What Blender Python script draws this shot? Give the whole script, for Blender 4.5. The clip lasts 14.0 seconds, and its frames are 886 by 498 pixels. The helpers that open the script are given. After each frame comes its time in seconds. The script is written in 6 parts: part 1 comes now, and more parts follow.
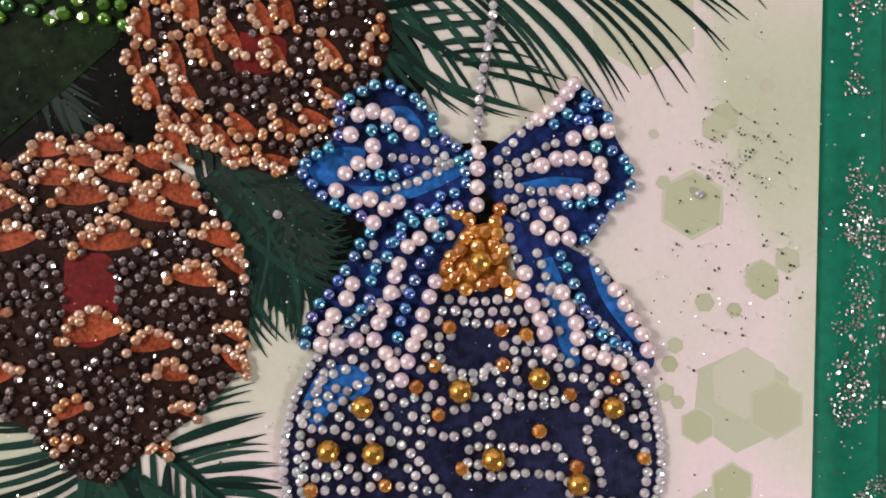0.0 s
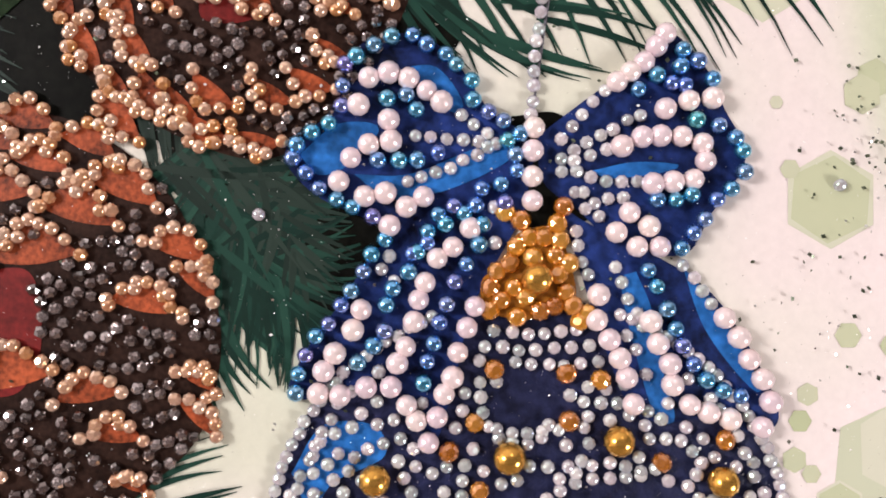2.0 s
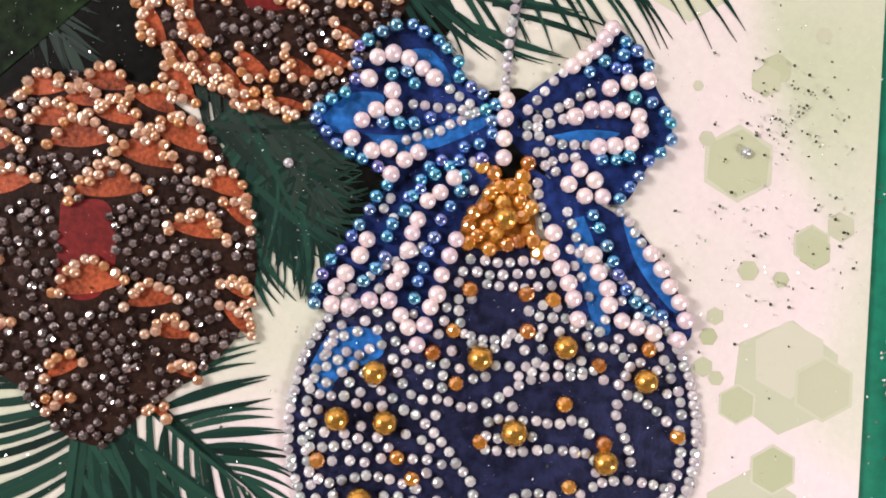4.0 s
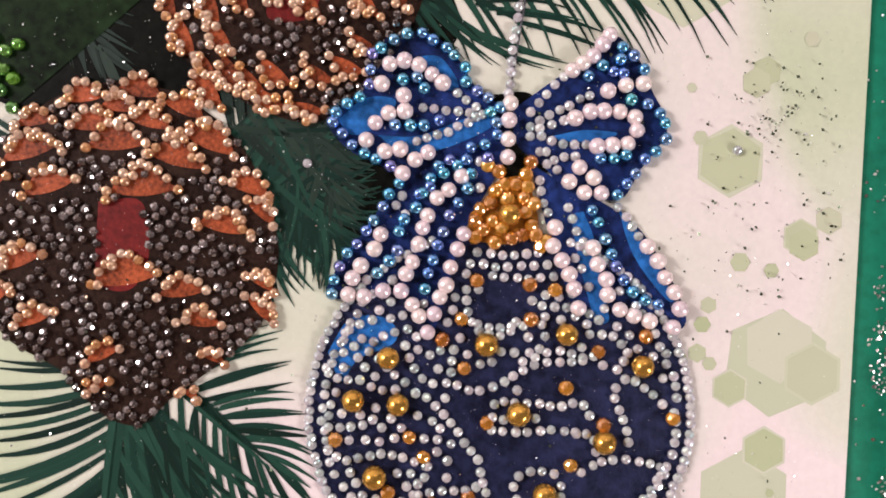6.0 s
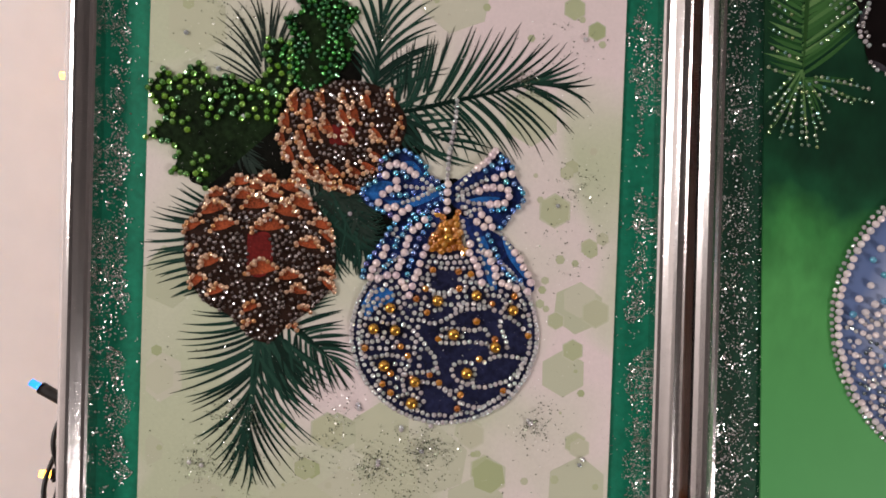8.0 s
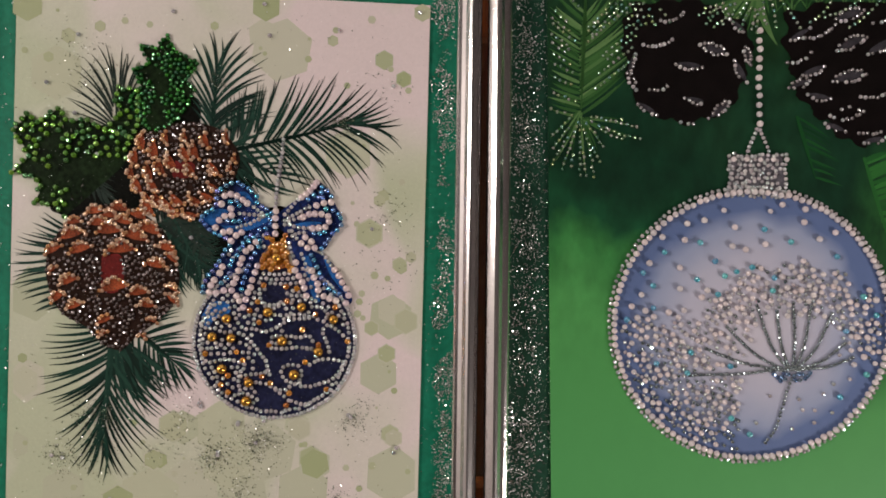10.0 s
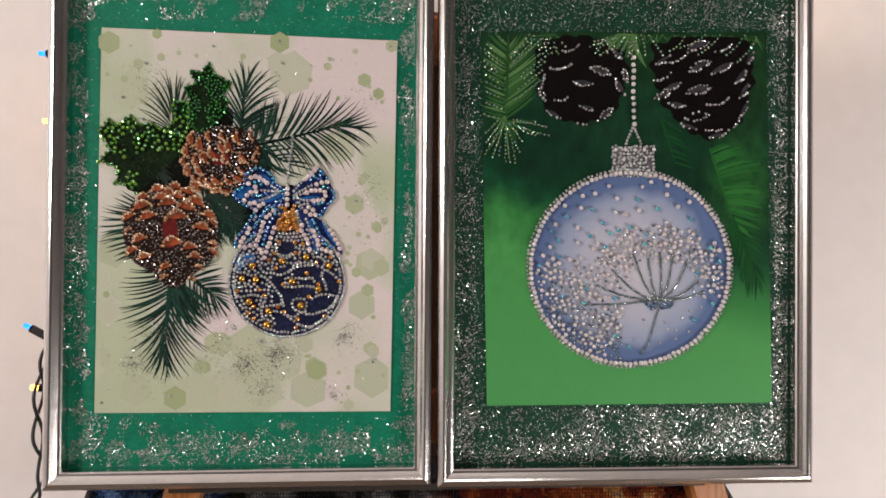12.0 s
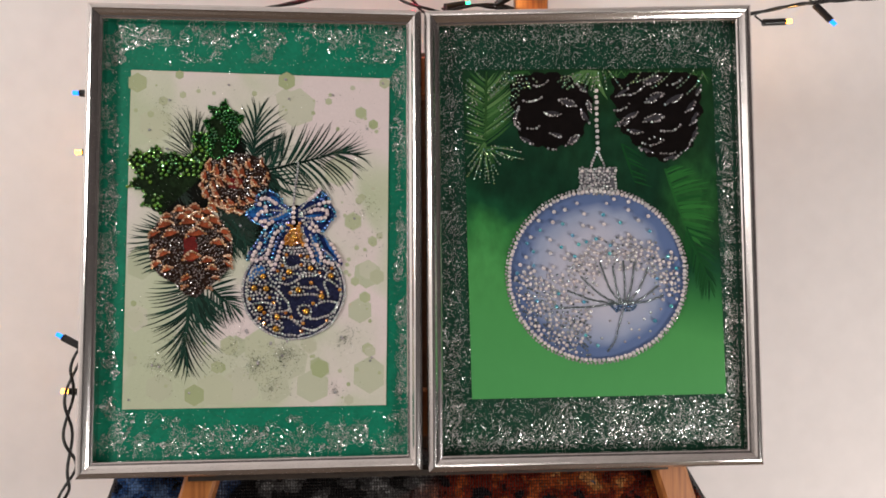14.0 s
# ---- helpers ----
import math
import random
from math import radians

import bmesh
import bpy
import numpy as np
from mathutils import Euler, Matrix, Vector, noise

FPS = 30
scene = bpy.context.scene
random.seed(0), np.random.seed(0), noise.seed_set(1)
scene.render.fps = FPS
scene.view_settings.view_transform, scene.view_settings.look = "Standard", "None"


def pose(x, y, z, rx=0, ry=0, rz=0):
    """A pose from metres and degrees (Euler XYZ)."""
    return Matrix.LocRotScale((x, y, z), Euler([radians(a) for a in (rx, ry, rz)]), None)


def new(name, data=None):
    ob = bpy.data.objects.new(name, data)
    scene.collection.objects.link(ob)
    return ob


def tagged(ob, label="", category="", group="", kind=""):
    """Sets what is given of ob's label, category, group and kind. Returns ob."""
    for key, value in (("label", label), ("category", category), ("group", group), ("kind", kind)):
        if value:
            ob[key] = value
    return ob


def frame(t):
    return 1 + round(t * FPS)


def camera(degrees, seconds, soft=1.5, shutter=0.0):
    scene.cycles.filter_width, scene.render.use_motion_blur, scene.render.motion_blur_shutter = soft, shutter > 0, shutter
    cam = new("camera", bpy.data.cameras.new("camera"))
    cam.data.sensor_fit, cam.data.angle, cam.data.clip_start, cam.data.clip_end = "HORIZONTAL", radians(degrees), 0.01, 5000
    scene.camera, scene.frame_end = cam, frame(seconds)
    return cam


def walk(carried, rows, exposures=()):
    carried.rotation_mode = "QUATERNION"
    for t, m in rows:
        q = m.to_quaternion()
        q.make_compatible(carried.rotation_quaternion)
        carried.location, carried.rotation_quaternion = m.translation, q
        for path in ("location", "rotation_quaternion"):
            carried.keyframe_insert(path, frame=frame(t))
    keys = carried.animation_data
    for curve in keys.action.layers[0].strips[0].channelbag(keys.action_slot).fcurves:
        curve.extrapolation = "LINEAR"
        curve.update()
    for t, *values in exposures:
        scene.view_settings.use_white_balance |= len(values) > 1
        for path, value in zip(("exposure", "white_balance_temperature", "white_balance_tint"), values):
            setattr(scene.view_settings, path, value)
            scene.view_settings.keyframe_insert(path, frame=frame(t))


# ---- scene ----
cam = camera(62.6, 14.0, soft=1.75)
# The pictures stand on the easel's ledge, 0.80 m up, and lean back a little.
# Picture frame of reference: x along the ledge, y into the wall, z up the pictures.
STAND = pose(0, 0, 0.80, -5, 0, 0)
ROWS = [
    (0.0, -0.0996, -0.1347, 0.1602, 90.05, -0.2, -2.35),
    (0.5, -0.0986, -0.1149, 0.1629, 90.05, 0.12, -2.41),
    (1.0, -0.0993, -0.1073, 0.1616, 90.43, 0.08, -2.29),
    (1.5, -0.0981, -0.1009, 0.1624, 90.45, 0.02, -1.73),
    (2.0, -0.1013, -0.098, 0.1612, 90.46, -0.13, -0.9),
    (2.5, -0.1, -0.0987, 0.1637, 89.89, -0.2, -0.83),
    (3.0, -0.1017, -0.1078, 0.1569, 89.6, -1.29, -1.59),
    (3.2, -0.1023, -0.1129, 0.1558, 89.54, -1.55, -1.58),
    (5.3, -0.0961, -0.13, 0.1525, 88.91, -1.47, -0.15),
    (5.5, -0.0974, -0.1314, 0.1544, 88.77, -1.51, 0.09),
    (6.0, -0.0986, -0.1334, 0.1537, 89.06, -1.43, 0.3),
    (6.5, -0.098, -0.1378, 0.157, 88.5, -1.19, -0.45),
    (6.8, -0.0965, -0.176, 0.1546, 89.47, -1.09, -0.46),
    (7.0, -0.0969, -0.1986, 0.1571, 89.02, -1.08, -1.12),
    (7.5, -0.0969, -0.257, 0.1599, 88.99, -0.81, -0.64),
    (8.0, -0.093, -0.274, 0.16, 88.71, -0.87, -0.77),
    (8.5, -0.0765, -0.2782, 0.1645, 88.32, -0.98, -0.61),
    (9.0, -0.0574, -0.2924, 0.1689, 89.25, -0.75, -1.17),
    (9.2, -0.0496, -0.2952, 0.1677, 89.54, -0.65, -1.75),
    (11.3, -0.0129, -0.4002, 0.1581, 89.18, -0.07, -2.03),
    (11.5, -0.0129, -0.415, 0.1545, 89.46, -0.07, -2.22),
    (12.0, -0.0123, -0.4461, 0.1437, 89.71, 0.04, -2.41),
    (12.5, -0.0121, -0.472, 0.1356, 90.01, 0.25, -2.53),
    (13.0, -0.0119, -0.4899, 0.1364, 91.7, 0.2, -2.5),
    (13.5, -0.0056, -0.5002, 0.1326, 92.18, 0.73, -2.44),
    (14.0, -0.0091, -0.505, 0.1285, 92.32, 0.73, -2.66),
]
walk(cam, [(t, STAND @ pose(x, y, z, rx, ry, rz)) for t, x, y, z, rx, ry, rz in ROWS], [(0.0, 0.33, 6500, 11), (0.7, 0.54, 6500, 11), (2.5, 0.86, 6500, 10), (5.5, 0.73, 6550, 11), (6.5, 0.62, 6600, 11), (7.0, 0.52, 6600, 11), (7.5, 0.29, 6650, 10), (8.0, -0.03, 6750, 9), (8.5, -0.21, 6900, 9), (9.0, -0.27, 7000, 9), (11.5, 0.02, 6800, 5), (14.0, -0.03, 6700, 3)])

# ---- light: a room lamp up on one side, a weaker one low on the other, dim room ----
world = bpy.data.worlds.new("world")
world.use_nodes = True
world.node_tree.nodes["Background"].inputs[0].default_value = (0.9, 0.85, 0.85, 1)
world.node_tree.nodes["Background"].inputs[1].default_value = 0.03
scene.world = world


def bulb_lamp(name, place, radius, watts, colour):
    data = bpy.data.lights.new(name, "POINT")
    data.shadow_soft_size, data.energy, data.color = radius, watts, colour
    ob = new(name, data)
    ob.location = place
    return ob


bulb_lamp("lamp_key", (-1.10, -0.78, 1.28), 0.18, 40, (1.0, 0.945, 0.95))
bulb_lamp("lamp_low", (0.66, -0.56, 0.52), 0.15, 21, (1.0, 0.945, 0.955))
# weak fill added high behind the camera; only the two lamps above are inferred
bulb_lamp("lamp_ceiling", (0.2, -1.3, 2.25), 0.14, 4, (1.0, 0.945, 0.95))


# ---- materials ----
def material(name):
    m = bpy.data.materials.new(name)
    m.use_nodes = True
    return m, m.node_tree.nodes, m.node_tree.links, m.node_tree.nodes["Principled BSDF"]


def surface(name, colour, rough=0.5, metal=0.0, vary=0.15, size=60.0, bump=0.0, bump_size=400.0, coat=0.0, film=0.0,
            ior=1.5, hues=(), gloss=0.5):
    """A principled material whose colour wanders at two scales; hues: colours among which single pieces take theirs."""
    m, n, l, b = material(name)
    tex = n.new("ShaderNodeTexCoord")
    big, fine = n.new("ShaderNodeTexNoise"), n.new("ShaderNodeTexNoise")
    big.inputs["Scale"].default_value, fine.inputs["Scale"].default_value = size, size * 9
    big.inputs["Detail"].default_value = fine.inputs["Detail"].default_value = 4
    l.new(tex.outputs["Object"], big.inputs["Vector"])
    l.new(tex.outputs["Object"], fine.inputs["Vector"])
    add = n.new("ShaderNodeMath")
    add.operation = "ADD"
    l.new(big.outputs[0], add.inputs[0])
    l.new(fine.outputs[0], add.inputs[1])
    span = n.new("ShaderNodeMapRange")
    span.inputs[1].default_value, span.inputs[2].default_value = 0.7, 1.3
    span.inputs[3].default_value, span.inputs[4].default_value = 1 - vary, 1 + vary
    l.new(add.outputs[0], span.inputs[0])
    mul = n.new("ShaderNodeVectorMath")
    mul.operation = "SCALE"
    l.new(span.outputs[0], mul.inputs["Scale"])
    if hues:
        info, ramp = n.new("ShaderNodeObjectInfo"), n.new("ShaderNodeValToRGB")
        ramp.color_ramp.interpolation = "LINEAR"
        while len(ramp.color_ramp.elements) < len(hues):
            ramp.color_ramp.elements.new(0.5)
        for i, (e, c) in enumerate(zip(ramp.color_ramp.elements, hues)):
            e.position, e.color = i / (len(hues) - 1), (*c, 1)
        l.new(info.outputs["Random"], ramp.inputs[0])
        l.new(ramp.outputs[0], mul.inputs[0])
    else:
        mul.inputs[0].default_value = colour
    l.new(mul.outputs[0], b.inputs["Base Color"])
    b.inputs["Roughness"].default_value, b.inputs["Metallic"].default_value = rough, metal
    b.inputs["IOR"].default_value, b.inputs["Specular IOR Level"].default_value = ior, gloss
    b.inputs["Coat Weight"].default_value, b.inputs["Coat Roughness"].default_value = coat, 0.05
    b.inputs["Coat IOR"].default_value = 2.0
    if film:
        b.inputs["Thin Film Thickness"].default_value = film
        b.inputs["Thin Film IOR"].default_value = 1.6
    if bump:
        grain, bmp = n.new("ShaderNodeTexNoise"), n.new("ShaderNodeBump")
        grain.inputs["Scale"].default_value = bump_size
        bmp.inputs["Strength"].default_value, bmp.inputs["Distance"].default_value = bump, 0.0004
        l.new(tex.outputs["Object"], grain.inputs["Vector"])
        l.new(grain.outputs[0], bmp.inputs["Height"])
        l.new(bmp.outputs[0], b.inputs["Normal"])
    return m


def ramp_of(n, stops, interpolation="LINEAR"):
    r = n.new("ShaderNodeValToRGB")
    r.color_ramp.interpolation = interpolation
    while len(r.color_ramp.elements) < len(stops):
        r.color_ramp.elements.new(0.5)
    for e, (p, c) in zip(r.color_ramp.elements, stops):
        e.position, e.color = p, (*c, 1)
    return r


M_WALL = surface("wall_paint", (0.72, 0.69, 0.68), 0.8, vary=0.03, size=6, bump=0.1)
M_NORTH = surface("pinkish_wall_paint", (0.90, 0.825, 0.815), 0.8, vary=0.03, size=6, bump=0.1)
# dark copy of the wall paint: shade of the unseen sides is in the colour
M_UNLIT_WALL = surface("unlit_room_wall", (0.13, 0.12, 0.12), 0.85, vary=0.05, size=3)
M_FLOOR = surface("floor_wood", (0.10, 0.07, 0.05), 0.5, vary=0.3, size=4)
M_RAIL = surface("silver_rail", (0.70, 0.665, 0.655), 0.16, 1.0, vary=0.06, size=30, bump=0.12, bump_size=900)
M_BACK = surface("back_board", (0.20, 0.13, 0.08), 0.8)
M_EMERALD = surface("emerald_mount", (0.004, 0.165, 0.095), 0.6, vary=0.22, size=55, bump=0.3, gloss=0.2)
M_BOTTLE = surface("bottle_green_mount", (0.006, 0.042, 0.023), 0.6, vary=0.35, size=70, bump=0.3, gloss=0.2)


# ---- making of meshes ----
def mesh_of(name, bm, mat, smooth=False):
    me = bpy.data.meshes.new(name)
    bm.normal_update()
    bm.to_mesh(me)
    bm.free()
    me.materials.append(mat)
    if smooth:
        me.shade_smooth()
    return me


BASES = {}


def thing(name, base, label, category, group="", kind=""):
    """An empty at a place of the pictures' frame of reference, for parts whose vertices are given in that frame."""
    ob = new(name)
    ob.empty_display_size = 0.01
    ob.matrix_world = STAND @ Matrix.Translation(base)
    BASES[ob.name] = Vector(base)
    return tagged(ob, label, category, group, kind)


def part(name, bm, mat, parent, label="", smooth=False, kind=""):
    base = BASES[parent.name]
    bmesh.ops.translate(bm, vec=-base, verts=bm.verts)
    ob = new(name, mesh_of(name, bm, mat, smooth))
    ob.parent = parent
    BASES[ob.name] = base
    return tagged(ob, label, kind=kind)


def solo(name, bm, mat, label, category, group="", kind="", smooth=False, base=(0, 0, 0)):
    """A thing that is one mesh."""
    bmesh.ops.translate(bm, vec=-Vector(base), verts=bm.verts)
    ob = new(name, mesh_of(name, bm, mat, smooth))
    ob.matrix_world = STAND @ Matrix.Translation(base)
    BASES[ob.name] = Vector(base)
    return tagged(ob, label, category, group, kind)


def box(bm, x0, x1, y0, y1, z0, z1, bevel=0.0):
    vs = bmesh.ops.create_cube(bm, size=1)["verts"]
    for v in vs:
        v.co = Vector((x0 + (v.co.x + 0.5) * (x1 - x0), y0 + (v.co.y + 0.5) * (y1 - y0), z0 + (v.co.z + 0.5) * (z1 - z0)))
    if bevel:
        edges = list({e for v in vs for e in v.link_edges})
        bmesh.ops.bevel(bm, geom=edges, offset=bevel, segments=2, affect="EDGES", profile=0.6)
    return bm


def flat(bm, points, y, thick=0.0):
    """A flat shape that faces the viewer, at depth y, with an edge of some thickness behind it."""
    vs = [bm.verts.new((x, y, z)) for x, z in points]
    if sum(a[0] * b[1] - b[0] * a[1] for a, b in zip(points, points[1:] + points[:1])) < 0:
        vs.reverse()
    bm.faces.new(vs)
    if thick:
        back = [bm.verts.new((v.co.x, y + thick, v.co.z)) for v in vs]
        for i in range(len(vs)):
            j = (i + 1) % len(vs)
            bm.faces.new((vs[i], back[i], back[j], vs[j]))
    return bm


def tube(bm, points, radius, sides=6):
    """A round cord along points."""
    rings = []
    pts = [Vector(p) for p in points]
    for i, p in enumerate(pts):
        d = (pts[min(i + 1, len(pts) - 1)] - pts[max(i - 1, 0)]).normalized()
        a = d.cross(Vector((0.3, 1, 0.2))).normalized()
        b = d.cross(a)
        rings.append([bm.verts.new(p + radius * (math.cos(6.2832 * k / sides) * a + math.sin(6.2832 * k / sides) * b)) for k in range(sides)])
    for r, s in zip(rings, rings[1:]):
        for k in range(sides):
            bm.faces.new((r[k], r[(k + 1) % sides], s[(k + 1) % sides], s[k]))
    bm.faces.new(rings[0])
    bm.faces.new(rings[-1][::-1])
    return bm


def smooth_line(points, step):
    """Points at even steps along a soft curve through the given points."""
    p = [Vector((*q, 0)[:3]) for q in points]
    p = [2 * p[0] - p[1]] + p + [2 * p[-1] - p[-2]]
    fine = []
    for a, b, c, d in zip(p, p[1:], p[2:], p[3:]):
        for k in range(16):
            t = k / 16
            fine.append(0.5 * ((2 * b) + (c - a) * t + (2 * a - 5 * b + 4 * c - d) * t * t + (3 * b - a - 3 * c + d) * t ** 3))
    fine.append(p[-2])
    total = sum((b - a).length for a, b in zip(fine, fine[1:]))
    count = max(1, round(total / step))
    out, walked, k = [fine[0]], 0.0, 1
    for a, b in zip(fine, fine[1:]):
        d = (b - a).length
        while d > 0 and k <= count and walked + d >= k * total / count - 1e-9:
            out.append(a.lerp(b, min(1, (k * total / count - walked) / d)))
            k += 1
        walked += d
    return out


# ---- the room: wall behind, plain walls that close it ----
def wall(name, x0, x1, y0, y1, z0, z1, mat, label):
    ob = new(name, mesh_of(name, box(bmesh.new(), x0, x1, y0, y1, z0, z1), mat))
    return tagged(ob, label, "wall", kind="structure")


wall("wall_north", -2.0, 2.0, 0.16, 0.26, 0, 2.5, M_NORTH, "pale pinkish white painted wall behind the pictures")
wall("wall_south", -2.0, 2.0, -2.6, -2.5, 0, 2.5, M_UNLIT_WALL, "plain unseen wall, shade put into its dark colour")
wall("wall_west", -2.1, -2.0, -2.6, 0.26, 0, 2.5, M_WALL, "plain pale side wall of the room")
wall("wall_east", 2.0, 2.1, -2.6, 0.26, 0, 2.5, M_UNLIT_WALL, "plain unseen side wall, shade put into its dark colour")
tagged(wall("ceiling", -2.1, 2.1, -2.6, 0.26, 2.5, 2.6, M_WALL, "plain pale ceiling of the room"), category="ceiling")
tagged(wall("floor", -2.1, 2.1, -2.6, 0.26, -0.1, 0, M_FLOOR, "plain brown wooden floor of the room"), category="floor")


# ---- the two frames ----
PROFILE = [(0.0, 0.008), (0.0, -0.0080), (0.0006, -0.0094), (0.0020, -0.0106), (0.0036, -0.0116), (0.0046, -0.0118), (0.0056, -0.0112),
           (0.0070, -0.0096), (0.0086, -0.0084), (0.0098, -0.0080), (0.0105, -0.0072), (0.0105, 0.0006)]


def rails(parent, corners):
    """Four mitred rails of one moulded silver profile: a ridge that falls to both sides."""
    mid = sum((Vector((x, 0, z)) for x, z in corners), Vector()) / 4
    cs = [Vector((x, 0, z)) for x, z in corners]
    for i, name in enumerate(("bottom_rail", "side_rail", "top_rail", "side_rail")):
        a, b = cs[i], cs[(i + 1) % 4]
        pa, nb = cs[i - 1], cs[(i + 2) % 4]
        d = (b - a).normalized()
        # the mitre runs along the bisector at each corner
        ma = ((b - a).normalized() + (pa - a).normalized()).normalized()
        mb = ((a - b).normalized() + (nb - b).normalized()).normalized()
        inward = Vector((-d.z, 0, d.x))
        if inward.dot(mid - a) < 0:
            inward = -inward
        bm = bmesh.new()
        ends = []
        for c, m, s in ((a, ma, 0.0001), (b, mb, -0.0001)):
            ends.append([bm.verts.new(c + d * s + m * (u / m.dot(inward)) + Vector((0, y, 0))) for u, y in PROFILE])
        n = len(PROFILE)
        for k in range(n):
            bm.faces.new((ends[0][k], ends[0][(k + 1) % n], ends[1][(k + 1) % n], ends[1][k]))
        bm.faces.new(ends[0][::-1])
        bm.faces.new(ends[1])
        bmesh.ops.recalc_face_normals(bm, faces=bm.faces)
        part(name, bm, M_RAIL, parent)
    return parent


def inset(corners, d):
    cx, cz = sum(c[0] for c in corners) / 4, sum(c[1] for c in corners) / 4
    return [(x + (d if x < cx else -d), z + (d if z < cz else -d)) for x, z in corners]


LEFT = [(-0.2306, -0.0010), (-0.0012, -0.0006), (0.0012, 0.3140), (-0.2248, 0.3186)]
RIGHT = [(0.0022, -0.0022), (0.2338, -0.0026), (0.2338, 0.3192), (0.0034, 0.3136)]
LEFT_SHEET = [(-0.2033, 0.0430), (-0.0259, 0.0424), (-0.0214, 0.2684), (-0.1983, 0.2745)]
RIGHT_SHEET = [(0.0334, 0.0451), (0.2120, 0.0453), (0.2082, 0.2762), (0.0297, 0.2744)]

left = thing("framed_picture", (-0.115, 0, 0), "silver framed bead picture of cones and dark bauble, emerald mount", "picture",
             "framed pictures side by side")
right = thing("framed_picture", (0.117, 0, -0.002), "silver framed bead picture of a pale bauble, bottle green mount", "picture",
              "framed pictures side by side")
for frame_thing, corners, mat, lab in ((left, LEFT, M_EMERALD, "emerald green card with patches of silver glitter"),
                                       (right, RIGHT, M_BOTTLE, "dark bottle green card dusted with silver glitter")):
    rails(frame_thing, corners)
    part("mount", flat(bmesh.new(), inset(corners, 0.0095), 0.0008, 0.002), mat, frame_thing, lab)
    part("back_board", flat(bmesh.new(), inset(corners, 0.0095), 0.0036, 0.003), M_BACK, frame_thing)



# ---- printed papers: procedural inks ----
def paper_material():
    """Pale pinkish paper with washed green clouds."""
    m, n, l, b = material("printed_paper")
    tex = n.new("ShaderNodeTexCoord")
    cloud, fine = n.new("ShaderNodeTexVoronoi"), n.new("ShaderNodeTexNoise")
    cloud.feature, cloud.inputs["Scale"].default_value, cloud.inputs["Randomness"].default_value = "SMOOTH_F1", 21, 1.0
    cloud.inputs["Smoothness"].default_value = 0.35
    fine.inputs["Scale"].default_value, fine.inputs["Detail"].default_value = 900, 3
    wash = n.new("ShaderNodeTexNoise")
    wash.inputs["Scale"].default_value, wash.inputs["Detail"].default_value = 14, 2
    for t in (cloud, fine, wash):
        l.new(tex.outputs["Object"], t.inputs["Vector"])
    step = ramp_of(n, [(0.42, (0.67, 0.56, 0.56)), (0.50, (0.61, 0.555, 0.505)), (0.60, (0.52, 0.52, 0.41)), (0.70, (0.45, 0.48, 0.335))])
    mixed = n.new("ShaderNodeMath")
    mixed.operation = "MULTIPLY_ADD"
    mixed.inputs[1].default_value = 0.45
    l.new(cloud.outputs["Color"], mixed.inputs[0])
    scaled = n.new("ShaderNodeMath")
    scaled.operation = "MULTIPLY"
    scaled.inputs[1].default_value = 0.60
    l.new(wash.outputs[0], scaled.inputs[0])
    l.new(scaled.outputs[0], mixed.inputs[2])
    sep, lean = n.new("ShaderNodeSeparateXYZ"), n.new("ShaderNodeMath")
    l.new(tex.outputs["Object"], sep.inputs[0])
    lean.operation = "MULTIPLY_ADD"
    lean.inputs[1].default_value = -0.95
    l.new(sep.outputs["X"], lean.inputs[0])
    l.new(mixed.outputs[0], lean.inputs[2])
    low = n.new("ShaderNodeMath")
    low.operation = "MULTIPLY_ADD"
    low.inputs[1].default_value = -0.7
    l.new(sep.outputs["Z"], low.inputs[0])
    l.new(lean.outputs[0], low.inputs[2])
    shift = n.new("ShaderNodeMath")
    shift.inputs[1].default_value = 0.132
    l.new(low.outputs[0], shift.inputs[0])
    l.new(shift.outputs[0], step.inputs[0])
    weave = n.new("ShaderNodeMapRange")
    weave.inputs[3].default_value, weave.inputs[4].default_value = 0.93, 1.07
    l.new(fine.outputs[0], weave.inputs[0])
    mul = n.new("ShaderNodeVectorMath")
    mul.operation = "SCALE"
    l.new(step.outputs[0], mul.inputs[0])
    l.new(weave.outputs[0], mul.inputs["Scale"])
    l.new(mul.outputs[0], b.inputs["Base Color"])
    b.inputs["Roughness"].default_value = 0.6
    bmp = n.new("ShaderNodeBump")
    bmp.inputs["Strength"].default_value, bmp.inputs["Distance"].default_value = 0.15, 0.0002
    l.new(fine.outputs[0], bmp.inputs["Height"])
    l.new(bmp.outputs[0], b.inputs["Normal"])
    return m


